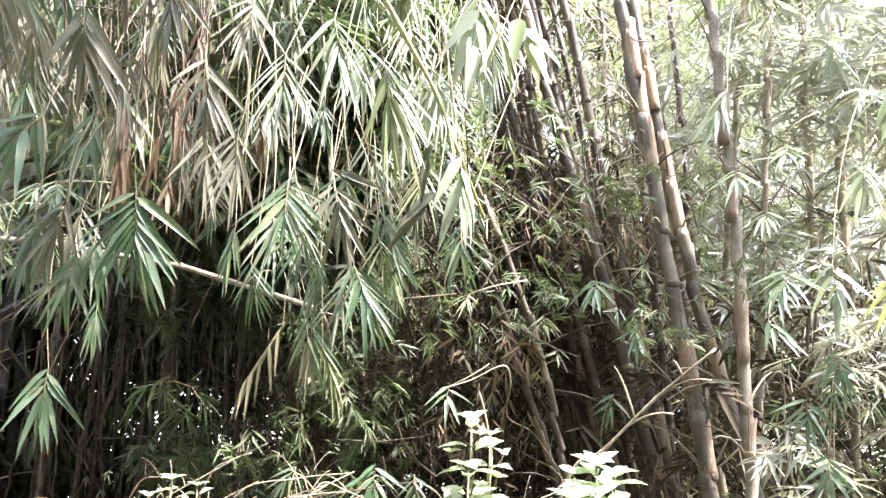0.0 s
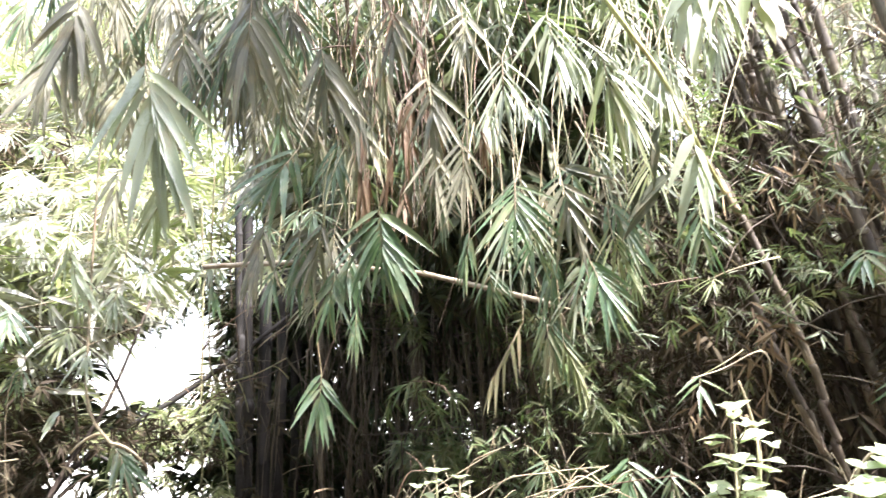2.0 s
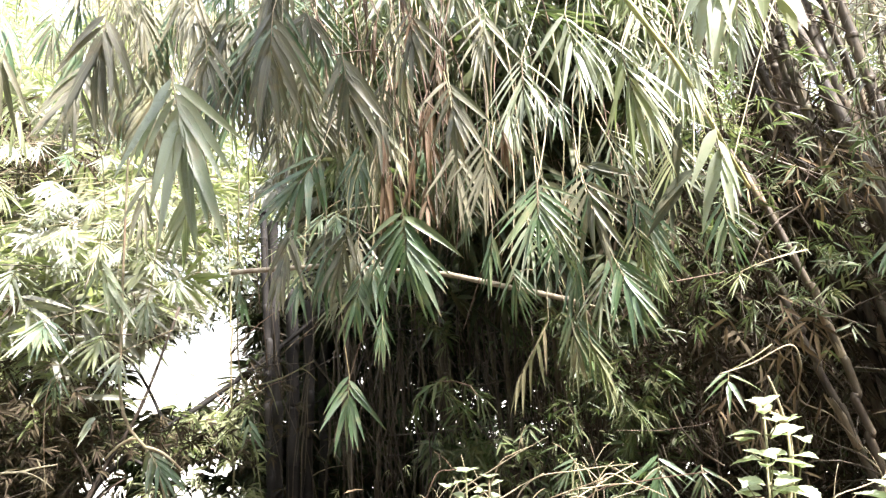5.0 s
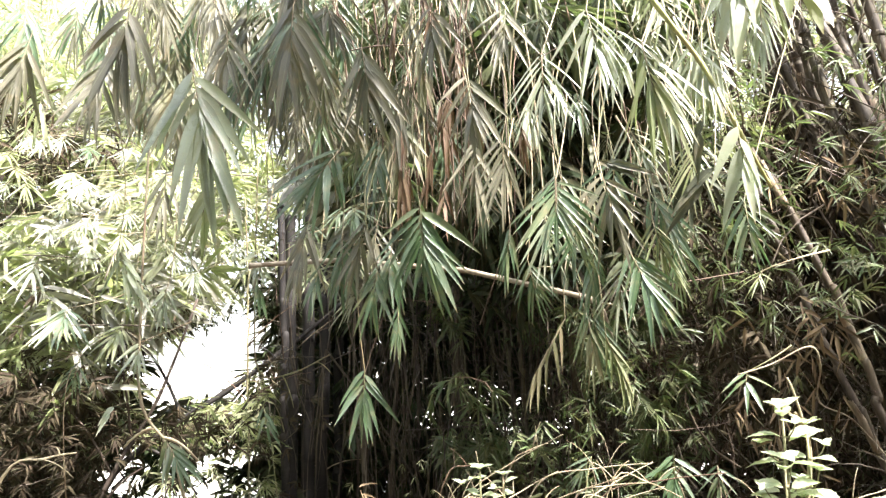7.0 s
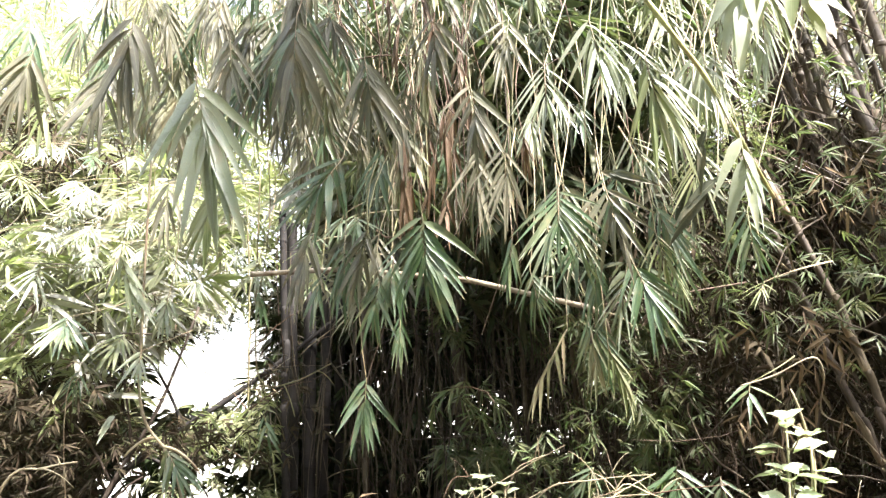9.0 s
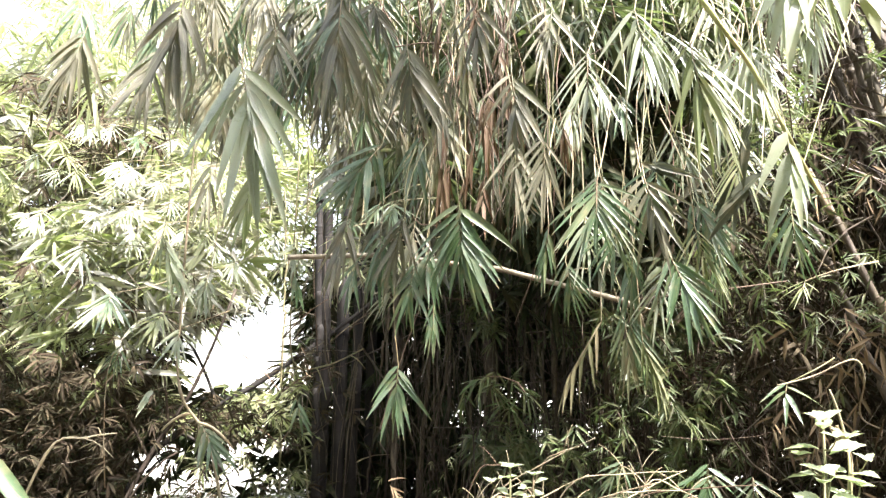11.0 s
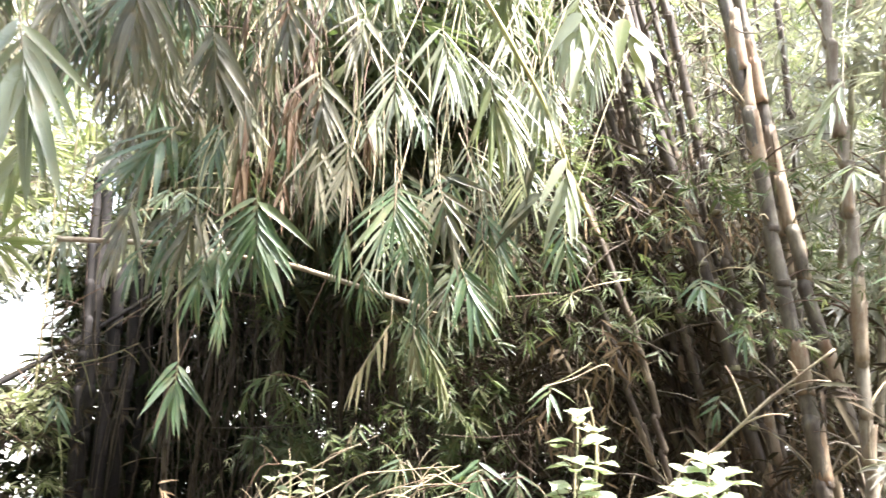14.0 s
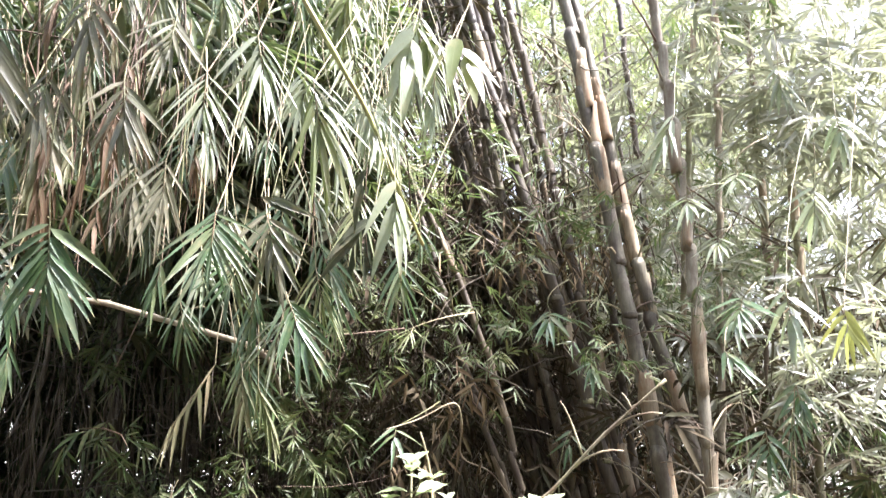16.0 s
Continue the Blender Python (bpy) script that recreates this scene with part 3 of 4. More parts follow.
# ---- hanging leaf sprays of the front curtain ----
leaf_spray((-0.05, 1.84, 2.03), 0.30, 60, 12, 4, "green", 0.15, depth=0.06)
leaf_spray((-0.13, 2.08, 1.79), 0.18, 24, 6, -2, "green", 0.11)
leaf_spray((-0.26, 2.32, 1.61), 0.25, 44, 8, -2, "green", 0.15, depth=0.07)
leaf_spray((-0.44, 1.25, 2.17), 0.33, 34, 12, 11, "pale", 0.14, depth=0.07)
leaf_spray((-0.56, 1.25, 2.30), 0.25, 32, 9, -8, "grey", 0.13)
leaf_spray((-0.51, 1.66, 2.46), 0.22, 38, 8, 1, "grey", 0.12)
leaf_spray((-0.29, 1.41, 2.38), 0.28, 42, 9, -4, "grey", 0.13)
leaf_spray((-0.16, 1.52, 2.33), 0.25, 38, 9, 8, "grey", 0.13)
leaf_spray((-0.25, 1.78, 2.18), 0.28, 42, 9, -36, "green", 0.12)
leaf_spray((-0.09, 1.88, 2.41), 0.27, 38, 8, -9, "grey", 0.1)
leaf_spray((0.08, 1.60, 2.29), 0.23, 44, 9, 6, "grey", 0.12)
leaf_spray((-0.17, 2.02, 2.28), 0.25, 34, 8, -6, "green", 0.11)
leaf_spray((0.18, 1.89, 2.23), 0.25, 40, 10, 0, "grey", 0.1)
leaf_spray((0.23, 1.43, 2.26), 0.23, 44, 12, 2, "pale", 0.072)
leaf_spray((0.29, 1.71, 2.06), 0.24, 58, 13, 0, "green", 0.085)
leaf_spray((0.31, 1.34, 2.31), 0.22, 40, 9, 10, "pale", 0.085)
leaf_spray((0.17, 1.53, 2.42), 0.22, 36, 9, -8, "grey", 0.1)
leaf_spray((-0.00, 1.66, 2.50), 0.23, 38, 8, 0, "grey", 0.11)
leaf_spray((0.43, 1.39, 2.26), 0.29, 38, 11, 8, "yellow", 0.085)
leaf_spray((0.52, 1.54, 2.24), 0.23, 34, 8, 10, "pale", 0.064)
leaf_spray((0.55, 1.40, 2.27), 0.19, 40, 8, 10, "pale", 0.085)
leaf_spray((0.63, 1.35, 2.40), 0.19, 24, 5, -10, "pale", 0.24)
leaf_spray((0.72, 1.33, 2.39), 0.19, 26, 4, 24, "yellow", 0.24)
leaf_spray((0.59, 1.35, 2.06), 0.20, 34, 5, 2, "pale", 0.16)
leaf_spray((0.57, 1.43, 2.00), 0.17, 12, 2, -40, "dark", 0.2)
leaf_spray((0.55, 1.41, 2.10), 0.15, 14, 2, -16, "dark", 0.17)
leaf_spray((0.68, 1.56, 1.96), 0.20, 46, 8, 8, "green", 0.1)
leaf_spray((0.79, 1.76, 1.82), 0.11, 55, 6, -6, "yellow", 0.1, "side")
leaf_spray((0.37, 1.59, 2.07), 0.15, 22, 3, 68, "dark", 0.17)
leaf_spray((0.40, 1.69, 2.06), 0.24, 48, 10, 14, "grey", 0.11)
leaf_spray((0.52, 1.87, 2.25), 0.25, 46, 9, 21, "pale", 0.060)
leaf_spray((0.46, 1.71, 1.87), 0.25, 44, 11, 20, "green", 0.115)
leaf_spray((0.55, 1.81, 2.04), 0.26, 36, 9, 22, "green", 0.085)
leaf_spray((0.19, 1.90, 1.98), 0.19, 22, 6, -8, "green", 0.12)
leaf_spray((0.43, 1.97, 1.94), 0.25, 28, 8, -4, "green", 0.085)
leaf_spray((0.43, 2.09, 1.78), 0.25, 34, 8, 10, "green", 0.085)
leaf_spray((0.27, 1.80, 2.00), 0.22, 46, 10, 6, "pale", 0.085)
leaf_spray((0.35, 1.76, 1.98), 0.21, 48, 10, -10, "green", 0.09)
leaf_spray((0.33, 1.86, 2.12), 0.23, 44, 10, 4, "pale", 0.08)
leaf_spray((0.46, 1.80, 2.13), 0.22, 46, 10, -6, "green", 0.085)
leaf_spray((0.54, 1.78, 1.96), 0.21, 44, 10, 12, "yellow", 0.08)
leaf_spray((0.61, 1.82, 1.92), 0.20, 44, 9, 2, "green", 0.09)
leaf_spray((0.49, 1.92, 1.86), 0.21, 42, 9, -8, "pale", 0.08)
leaf_spray((0.24, 1.96, 1.90), 0.20, 44, 9, 10, "green", 0.09)
leaf_spray((0.62, 1.66, 2.14), 0.22, 44, 9, -4, "yellow", 0.08)
leaf_spray((-0.17, 1.90, 1.88), 0.20, 40, 8, -12, "green", 0.11)
leaf_spray((0.34, 2.00, 1.735), 0.20, 22, 10, -30, "dry", 0.075, depth=0.1, stalk=0.9)
leaf_spray((0.41, 2.02, 1.725), 0.21, 26, 6, 4, "tan", 0.10, depth=0.1)
leaf_spray((0.45, 2.00, 1.68), 0.19, 26, 8, 20, "yellow", 0.085, depth=0.1, stalk=0.6)
leaf_spray((0.86, 2.07, 1.57), 0.15, 62, 5, -12, "green", 0.12, "side")
leaf_spray((0.46, 2.38, 1.31), 0.16, 50, 6, -34, "green", 0.12, "low")
leaf_spray((0.65, 2.13, 1.34), 0.19, 72, 8, -4, "green", 0.13, "low")
leaf_spray((0.79, 2.18, 1.30), 0.15, 60, 7, 2, "green", 0.12, "low")
leaf_spray((-0.40, 2.28, 1.94), 0.19, 24, 6, -12, "green", 0.12)
leaf_spray((-0.37, 1.96, 2.02), 0.25, 30, 8, -14, "grey", 0.11)
leaf_spray((-0.20, 2.19, 2.06), 0.24, 34, 8, -4, "grey", 0.1)
leaf_spray((0.11, 2.04, 2.27), 0.27, 36, 9, 0, "grey", 0.09)
leaf_spray((-0.27, 1.93, 1.98), 0.23, 36, 8, 0, "green", 0.12)
leaf_spray((-0.20, 1.89, 2.01), 0.23, 34, 8, -14, "grey", 0.12)
leaf_spray((-0.14, 2.01, 1.95), 0.22, 30, 7, -10, "green", 0.11)
leaf_spray((-1.37, 2.54, 3.06), 0.29, 34, 7, -10, "green", 0.12)
leaf_spray((-1.58, 2.55, 3.06), 0.36, 34, 7, 0, "green", 0.12)
leaf_spray((-1.24, 2.13, 2.53), 0.24, 40, 7, -4, "yellow", 0.12)
leaf_spray((-0.79, 2.00, 2.19), 0.24, 26, 6, -2, "grey", 0.12)
leaf_spray((-0.61, 1.87, 2.13), 0.24, 22, 6, -14, "yellow", 0.11)
leaf_spray((-1.09, 2.36, 2.05), 0.28, 30, 7, 16, "pale", 0.085)
leaf_spray((-1.32, 2.49, 1.86), 0.25, 48, 8, -26, "green", 0.12, "side")
leaf_spray((-1.12, 2.48, 1.79), 0.22, 40, 7, -28, "yellow", 0.12, "side")
leaf_spray((-1.03, 2.42, 1.73), 0.24, 50, 7, -24, "pale", 0.093, "side")
leaf_spray((-1.45, 2.51, 2.04), 0.25, 46, 8, -16, "pale", 0.093, "side")
leaf_spray((-1.29, 2.52, 1.67), 0.15, 50, 6, -14, "green", 0.12, "low")
leaf_spray((-0.91, 2.36, 1.41), 0.20, 44, 7, 26, "green", 0.13, "low")
leaf_spray((-1.10, 2.39, 1.52), 0.16, 10, 2, -44, "pale", 0.17, "side")
leaf_spray((-0.99, 2.53, 1.93), 0.20, 40, 7, -10, "pale", 0.12)
leaf_spray((-0.66, 2.51, 2.05), 0.16, 60, 7, -4, "pale", 0.13)
leaf_spray((-0.64, 2.44, 1.92), 0.16, 14, 3, 4, "green", 0.15)
leaf_spray((-0.75, 2.94, 1.47), 0.16, 40, 5, 16, "green", 0.12, "low")
leaf_spray((1.40, 2.07, 1.93), 0.19, 58, 6, 6, "green", 0.16, "side")
leaf_spray((1.51, 2.01, 1.76), 0.15, 42, 5, 4, "green", 0.13, "side")
leaf_spray((1.63, 1.48, 1.90), 0.19, 72, 7, -2, "green", 0.16, "side")
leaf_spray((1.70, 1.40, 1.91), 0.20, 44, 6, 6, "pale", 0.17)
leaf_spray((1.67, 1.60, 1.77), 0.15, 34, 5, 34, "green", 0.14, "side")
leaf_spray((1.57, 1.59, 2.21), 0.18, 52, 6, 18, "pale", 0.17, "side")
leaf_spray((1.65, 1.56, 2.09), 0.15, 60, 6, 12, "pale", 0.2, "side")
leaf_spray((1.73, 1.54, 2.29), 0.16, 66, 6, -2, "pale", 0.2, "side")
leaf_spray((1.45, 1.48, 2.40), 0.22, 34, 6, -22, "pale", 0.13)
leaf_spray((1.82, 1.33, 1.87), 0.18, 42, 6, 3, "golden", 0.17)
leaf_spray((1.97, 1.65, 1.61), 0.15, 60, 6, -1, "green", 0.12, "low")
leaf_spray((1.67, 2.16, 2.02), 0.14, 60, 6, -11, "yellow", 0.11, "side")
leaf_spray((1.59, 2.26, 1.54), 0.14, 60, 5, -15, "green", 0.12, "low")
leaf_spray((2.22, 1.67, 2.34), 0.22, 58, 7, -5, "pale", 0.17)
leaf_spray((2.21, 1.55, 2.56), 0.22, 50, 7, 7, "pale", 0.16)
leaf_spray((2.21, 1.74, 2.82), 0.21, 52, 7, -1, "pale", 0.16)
leaf_spray((1.94, 1.81, 1.91), 0.16, 40, 5, 9, "green", 0.14, "side")
leaf_spray((1.95, 1.74, 1.54), 0.18, 60, 7, 2, "green", 0.13, "low")
leaf_spray((2.02, 1.67, 1.68), 0.18, 50, 7, 8, "green", 0.13, "low")
leaf_spray((1.90, 1.63, 1.38), 0.18, 60, 7, 2, "green", 0.13, "low")
leaf_spray((0.96, 2.13, 2.21), 0.17, 60, 7, 2, "green", 0.1)
leaf_spray((1.50, 2.61, 1.85), 0.16, 50, 7, 2, "yellow", 0.12, "side")

# the rest of the curtain, behind those
fill_rng = random.Random(33)
for i in range(220):
    x, y = fill_rng.uniform(-0.55, 0.85), fill_rng.uniform(2.2, 3.2)
    low = 2.09 + 0.10 * (y - 2) + (0.35 if x < -0.25 else 0.0)
    if i >= 142:
        x, y, low = fill_rng.uniform(-1.15, -0.3), fill_rng.uniform(1.8, 2.6), 2.52
    z = low + ((3.15 if i < 142 else 2.98) - low) * fill_rng.random() ** 0.9
    leaf_spray((x, y, z), fill_rng.uniform(0.16, 0.27) if i < 142 else fill_rng.uniform(0.22, 0.32), fill_rng.uniform(24, 50), fill_rng.randint(8, 12), fill_rng.gauss(6 * x, 9),
               fill_rng.choice(["grey", "grey", "grey", "green", "green", "tan"] if x < 0.2 else ["green", "green", "tan", "pale", "pale", "yellow", "yellow", "tan"]),
               fill_rng.choice([0.075, 0.09, 0.11]))


for i in range(32):
    leaf_spray((fill_rng.gauss(-0.05, 0.10), fill_rng.uniform(1.95, 2.4), fill_rng.uniform(2.15, 2.8)), fill_rng.uniform(0.14, 0.22), fill_rng.uniform(8, 22),
               fill_rng.randint(4, 7), fill_rng.gauss(0, 6), fill_rng.choice(["rust", "rust", "rust", "tan"]), 0.09)


# bright leaves at the curtain's open edge
for i in range(9):
    leaf_spray((fill_rng.uniform(-0.55, -0.27), fill_rng.uniform(2.2, 2.7), fill_rng.uniform(1.98, 2.24)), fill_rng.uniform(0.16, 0.22), fill_rng.uniform(36, 56), 6,
               fill_rng.gauss(-8, 12), fill_rng.choice(["yellow", "pale", "green"]), 0.11, "side")

# thick growth at both upper corners of the curtain
for i in range(40):
    if i < 26:
        x, y, z, kind = fill_rng.uniform(-0.68, -0.28), fill_rng.uniform(1.7, 2.3), fill_rng.uniform(2.5, 2.8), fill_rng.choice(["grey", "grey", "green"])
    else:
        x, y, z, kind = fill_rng.uniform(0.5, 0.85), fill_rng.uniform(1.6, 2.1), fill_rng.uniform(2.4, 2.75), fill_rng.choice(["pale", "yellow", "yellow"])
    leaf_spray((x, y, z), fill_rng.uniform(0.2, 0.28), fill_rng.uniform(26, 46), fill_rng.randint(8, 11), fill_rng.gauss(8 * x, 9), kind, fill_rng.choice([0.09, 0.11]))


# sunlit sprays on the open side of the thicket
for i in range(46):
    x, y = fill_rng.uniform(-3.0, -0.85), fill_rng.uniform(3.0, 4.0)
    z = fill_rng.uniform(1.75, 2.9)
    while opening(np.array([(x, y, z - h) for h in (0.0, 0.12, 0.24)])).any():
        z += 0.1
    leaf_spray((x, y, z), fill_rng.uniform(0.15, 0.22), fill_rng.uniform(34, 62), fill_rng.randint(7, 10), fill_rng.gauss(-8, 16),
               fill_rng.choice(["pale", "pale", "yellow", "green"]), fill_rng.choice([0.1, 0.12]), fill_rng.choice(["hang", "side"]))


for i in range(36):
    x, y = fill_rng.uniform(-2.2, -1.35), fill_rng.uniform(3.0, 3.6)
    leaf_spray((x, y, fill_rng.uniform(2.2, 2.75)), fill_rng.uniform(0.16, 0.23), fill_rng.uniform(40, 62), fill_rng.randint(7, 9), fill_rng.gauss(-10, 14),
               fill_rng.choice(["pale", "pale", "yellow"]), fill_rng.choice([0.1, 0.12]), "side")


# ---- thin hanging stalks inside the curtain ----
def hanging_stalk(x, y, z0, z1, r, kind, sway):
    root = new("hanging_stalk")
    root.matrix_basis = Matrix.Translation((x, y, z1))
    tagged(root, "thin dry hanging bamboo stalk" if kind != "greentwig" else "thin green hanging bamboo stalk", "stalk", "hanging stalks")
    v, f = tube(bent((0, 0, 0), (sway, 0, z0 - z1), (sway * 0.5, 0.02, 0), 8), taper(8, r, r * 0.4), 5)
    part("stem", mesh_of("stem", v, f, STEM[kind]), root)


for i in range(48):
    x = fill_rng.gauss(0.0, 0.16) if i < 34 else fill_rng.uniform(-0.5, 0.9)
    z0 = fill_rng.uniform(2.05, 2.4)
    hanging_stalk(x, fill_rng.uniform(2.2, 2.8), z0, z0 + fill_rng.uniform(0.5, 1.1), fill_rng.uniform(0.002, 0.005),
                  fill_rng.choice(["redtwig", "redtwig", "dark", "greentwig"]), fill_rng.uniform(-0.12, 0.12))


# ---- dry and green stems ----
def branch(name, label, category, line, r0, r1, kind, twigs=(), group=""):
    """A branch along a line, with side twigs given as (where along it 0..1, offset of the tip)."""
    root = new(name)
    org = Vector(line[0])
    root.matrix_basis = Matrix.Translation(org)
    tagged(root, label, category, group)
    pts = [Vector(p) - org for p in line]
    fine = []
    for i in range(len(pts) - 1):
        p0, p1, p2, p3 = pts[max(i - 1, 0)], pts[i], pts[i + 1], pts[min(i + 2, len(pts) - 1)]
        for k in range(5):
            u = k / 5
            fine.append(0.5 * (2 * p1 + (p2 - p0) * u + (2 * p0 - 5 * p1 + 4 * p2 - p3) * u * u + (3 * p1 - p0 - 3 * p2 + p3) * u ** 3))
    fine.append(pts[-1])
    rad = [r * (1.3 if i % 5 == 0 else 1.0) for i, r in enumerate(taper(len(fine), r0, r1))]
    v, f = tube(fine, rad, 7)
    part("stem", mesh_of("stem", v, f, STEM[kind]), root)
    for u, tip in twigs:
        p = fine[int(u * (len(fine) - 1))]
        t = Vector(tip)
        v, f = tube(bent(p, p + t, (0, 0, 0.12 * t.length), 6), taper(6, max(r1, r0 * 0.55), r1 * 0.6), 5)
        part("side_twig", mesh_of("side_twig", v, f, STEM[kind]), root)
    return root


# ---- masses of foliage ----
foliage("canopy_foliage", "dense bamboo canopy overhead", (0.25, 1.8, 2.4, 5.8, 3.1, 4.8), 3000, 0.22, 7, 0.7, "mid", 41, 0.35, edge=0.36)
foliage("canopy_foliage", "dense bamboo canopy over the back of the hollow", (-0.35, 1.6, 5.4, 9.0, 2.5, 4.4), 2700, 0.24, 7, 0.6, "mid", 58, 0.35, 0.16, edge=0.3)
# deep layers get their darkness from the shade leaf colour
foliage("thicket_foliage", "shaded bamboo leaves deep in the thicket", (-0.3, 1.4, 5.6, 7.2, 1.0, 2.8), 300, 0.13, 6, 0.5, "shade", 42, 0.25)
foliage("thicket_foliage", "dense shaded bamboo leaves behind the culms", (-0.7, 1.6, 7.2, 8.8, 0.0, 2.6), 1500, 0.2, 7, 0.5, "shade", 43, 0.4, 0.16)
foliage("thicket_foliage", "dense growth painted in shade at the back of the hollow", (-1.0, 6.5, 8.6, 10.5, 0.0, 3.4), 3900, 0.26, 7, 0.5, "shade", 57, 0.45, 0.22)
foliage("thicket_foliage", "growth painted in shade beside the hollow", (-1.55, -0.4, 5.6, 7.5, 0.0, 2.6), 2000, 0.16, 7, 0.5, "shade", 60, 0.2, 0.16)
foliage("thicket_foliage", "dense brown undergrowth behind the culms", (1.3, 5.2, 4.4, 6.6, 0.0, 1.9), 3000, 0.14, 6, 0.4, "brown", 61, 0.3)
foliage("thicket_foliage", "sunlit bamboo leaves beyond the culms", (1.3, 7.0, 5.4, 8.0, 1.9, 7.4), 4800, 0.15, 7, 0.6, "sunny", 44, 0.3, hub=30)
foliage("thicket_foliage", "bamboo leaves far beyond the culms", (1.6, 9.0, 7.5, 10.0, 1.5, 8.0), 5000, 0.2, 7, 0.5, "mid", 64, 0.4, 0.16)
foliage("understory_foliage", "small leaf tufts in front of the culms", (0.95, 2.8, 2.3, 3.0, 1.75, 2.6), 340, 0.07, 6, 0.5, "mid", 65, 0.1, 0.12)
foliage("understory_foliage", "small green leaf fans among the culms", (0.85, 1.75, 1.95, 2.5, 1.75, 2.45), 80, 0.05, 6, 0.5, "mid", 73, 0.07, 0.12)
foliage("understory_foliage", "fine leaf fans before the tall culms", (1.35, 2.3, 1.75, 2.15, 1.45, 2.5), 60, 0.05, 6, 0.5, "mid", 74, 0.06, 0.12)
foliage("right_foliage", "low growth far beyond the culms", (5.0, 9.5, 3.2, 8.0, -0.1, 1.7), 1300, 0.22, 7, 0.5, "mid", 75, 0.3)
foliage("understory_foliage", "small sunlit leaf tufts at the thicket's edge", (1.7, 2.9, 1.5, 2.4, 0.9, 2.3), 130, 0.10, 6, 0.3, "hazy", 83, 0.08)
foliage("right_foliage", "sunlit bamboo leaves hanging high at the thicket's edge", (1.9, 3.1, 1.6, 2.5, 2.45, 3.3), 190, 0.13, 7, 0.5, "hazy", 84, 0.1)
foliage("understory_foliage", "withered sheaths and leaves on the culms", (1.1, 2.7, 2.5, 3.1, 0.3, 2.7), 400, 0.085, 3, 1.3, "litter", 66, 0.1)
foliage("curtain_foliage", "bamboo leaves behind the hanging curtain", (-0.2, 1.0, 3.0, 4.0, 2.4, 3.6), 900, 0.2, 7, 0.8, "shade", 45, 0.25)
foliage("curtain_foliage", "drooping bamboo leaves deep in the hanging curtain", (-0.4, 1.0, 2.5, 3.2, 2.35, 3.3), 330, 0.16, 9, 1.2, "mid", 85, 0.12, 0.10)
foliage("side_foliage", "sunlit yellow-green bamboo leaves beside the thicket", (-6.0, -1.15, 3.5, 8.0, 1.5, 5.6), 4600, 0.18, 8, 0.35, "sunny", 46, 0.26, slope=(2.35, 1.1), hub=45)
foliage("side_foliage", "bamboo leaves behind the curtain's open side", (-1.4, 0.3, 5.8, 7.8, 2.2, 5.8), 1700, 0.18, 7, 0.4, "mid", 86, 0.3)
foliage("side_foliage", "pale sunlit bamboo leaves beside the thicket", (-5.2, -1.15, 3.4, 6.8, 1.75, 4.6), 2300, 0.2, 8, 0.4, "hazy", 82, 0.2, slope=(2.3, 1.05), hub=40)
foliage("side_foliage", "yellow-green bamboo leaves high beside the thicket", (-3.4, -1.6, 4.2, 5.4, 3.3, 4.8), 170, 0.15, 8, 0.5, "sunny", 77, 0.18, hub=26)
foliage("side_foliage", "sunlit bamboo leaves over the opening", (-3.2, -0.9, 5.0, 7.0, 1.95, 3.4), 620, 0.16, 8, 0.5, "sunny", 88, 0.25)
# pale colour in place of the light that the opening throws here
foliage("curtain_foliage", "leaves behind the curtain's open edge, painted pale as if lit", (-0.6, -0.3, 2.7, 3.4, 1.95, 2.6), 50, 0.15, 8, 0.8, "hazy", 89, 0.12)
foliage("curtain_foliage", "green leaves behind the curtain's open edge", (-0.6, -0.35, 2.8, 3.6, 2.0, 2.7), 40, 0.15, 8, 0.8, "mid", 91, 0.12)
foliage("hollow_foliage", "dim green leaves between the culms", (0.5, 1.15, 2.9, 4.2, 0.4, 1.95), 480, 0.07, 7, 0.6, "mid", 92, 0.12)
foliage("side_foliage", "withered brown twigs and leaves in the sunlit growth", (-2.6, -1.7, 3.3, 3.9, 2.65, 3.15), 110, 0.10, 6, 0.6, "brown", 96, 0.12)
foliage("side_foliage", "fine dark leaves along the edge of the opening", (-2.55, -1.75, 5.7, 6.1, 1.98, 2.35), 150, 0.06, 6, 0.3, "shade", 97, 0.06, keep_open=False)
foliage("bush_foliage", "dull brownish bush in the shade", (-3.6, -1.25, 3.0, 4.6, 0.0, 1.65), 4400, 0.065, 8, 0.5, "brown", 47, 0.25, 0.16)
foliage("bush_foliage", "dense growth painted in shade behind the bush", (-4.5, -1.5, 4.8, 6.5, 0.0, 1.5), 1700, 0.2, 7, 0.4, "shade", 67, 0.3, 0.2)
# the lit look comes from the sunny colour, as the growth is mostly shaded
foliage("bush_foliage", "green leaves beside the opening, painted as sunlit", (-1.75, -1.0, 4.1, 5.4, 0.4, 1.85), 560, 0.10, 7, 0.4, "sunny", 80, 0.15, edge=-0.245)
foliage("side_foliage", "withered brown growth among the sunlit leaves", (-5.0, -2.7, 5.2, 7.0, 1.5, 3.2), 500, 0.15, 7, 0.5, "brown", 81, 0.2)
foliage("bush_foliage", "green low bush below the opening", (-3.0, -0.8, 4.2, 6.8, 0.2, 1.3), 1100, 0.13, 7, 0.3, "mid", 48, 0.2, edge=-0.235)
foliage("understory_foliage", "small bamboo shoots between the culms", (0.9, 3.4, 3.0, 4.6, 0.2, 2.6), 200, 0.11, 6, 0.5, "mid", 49, 0.15)
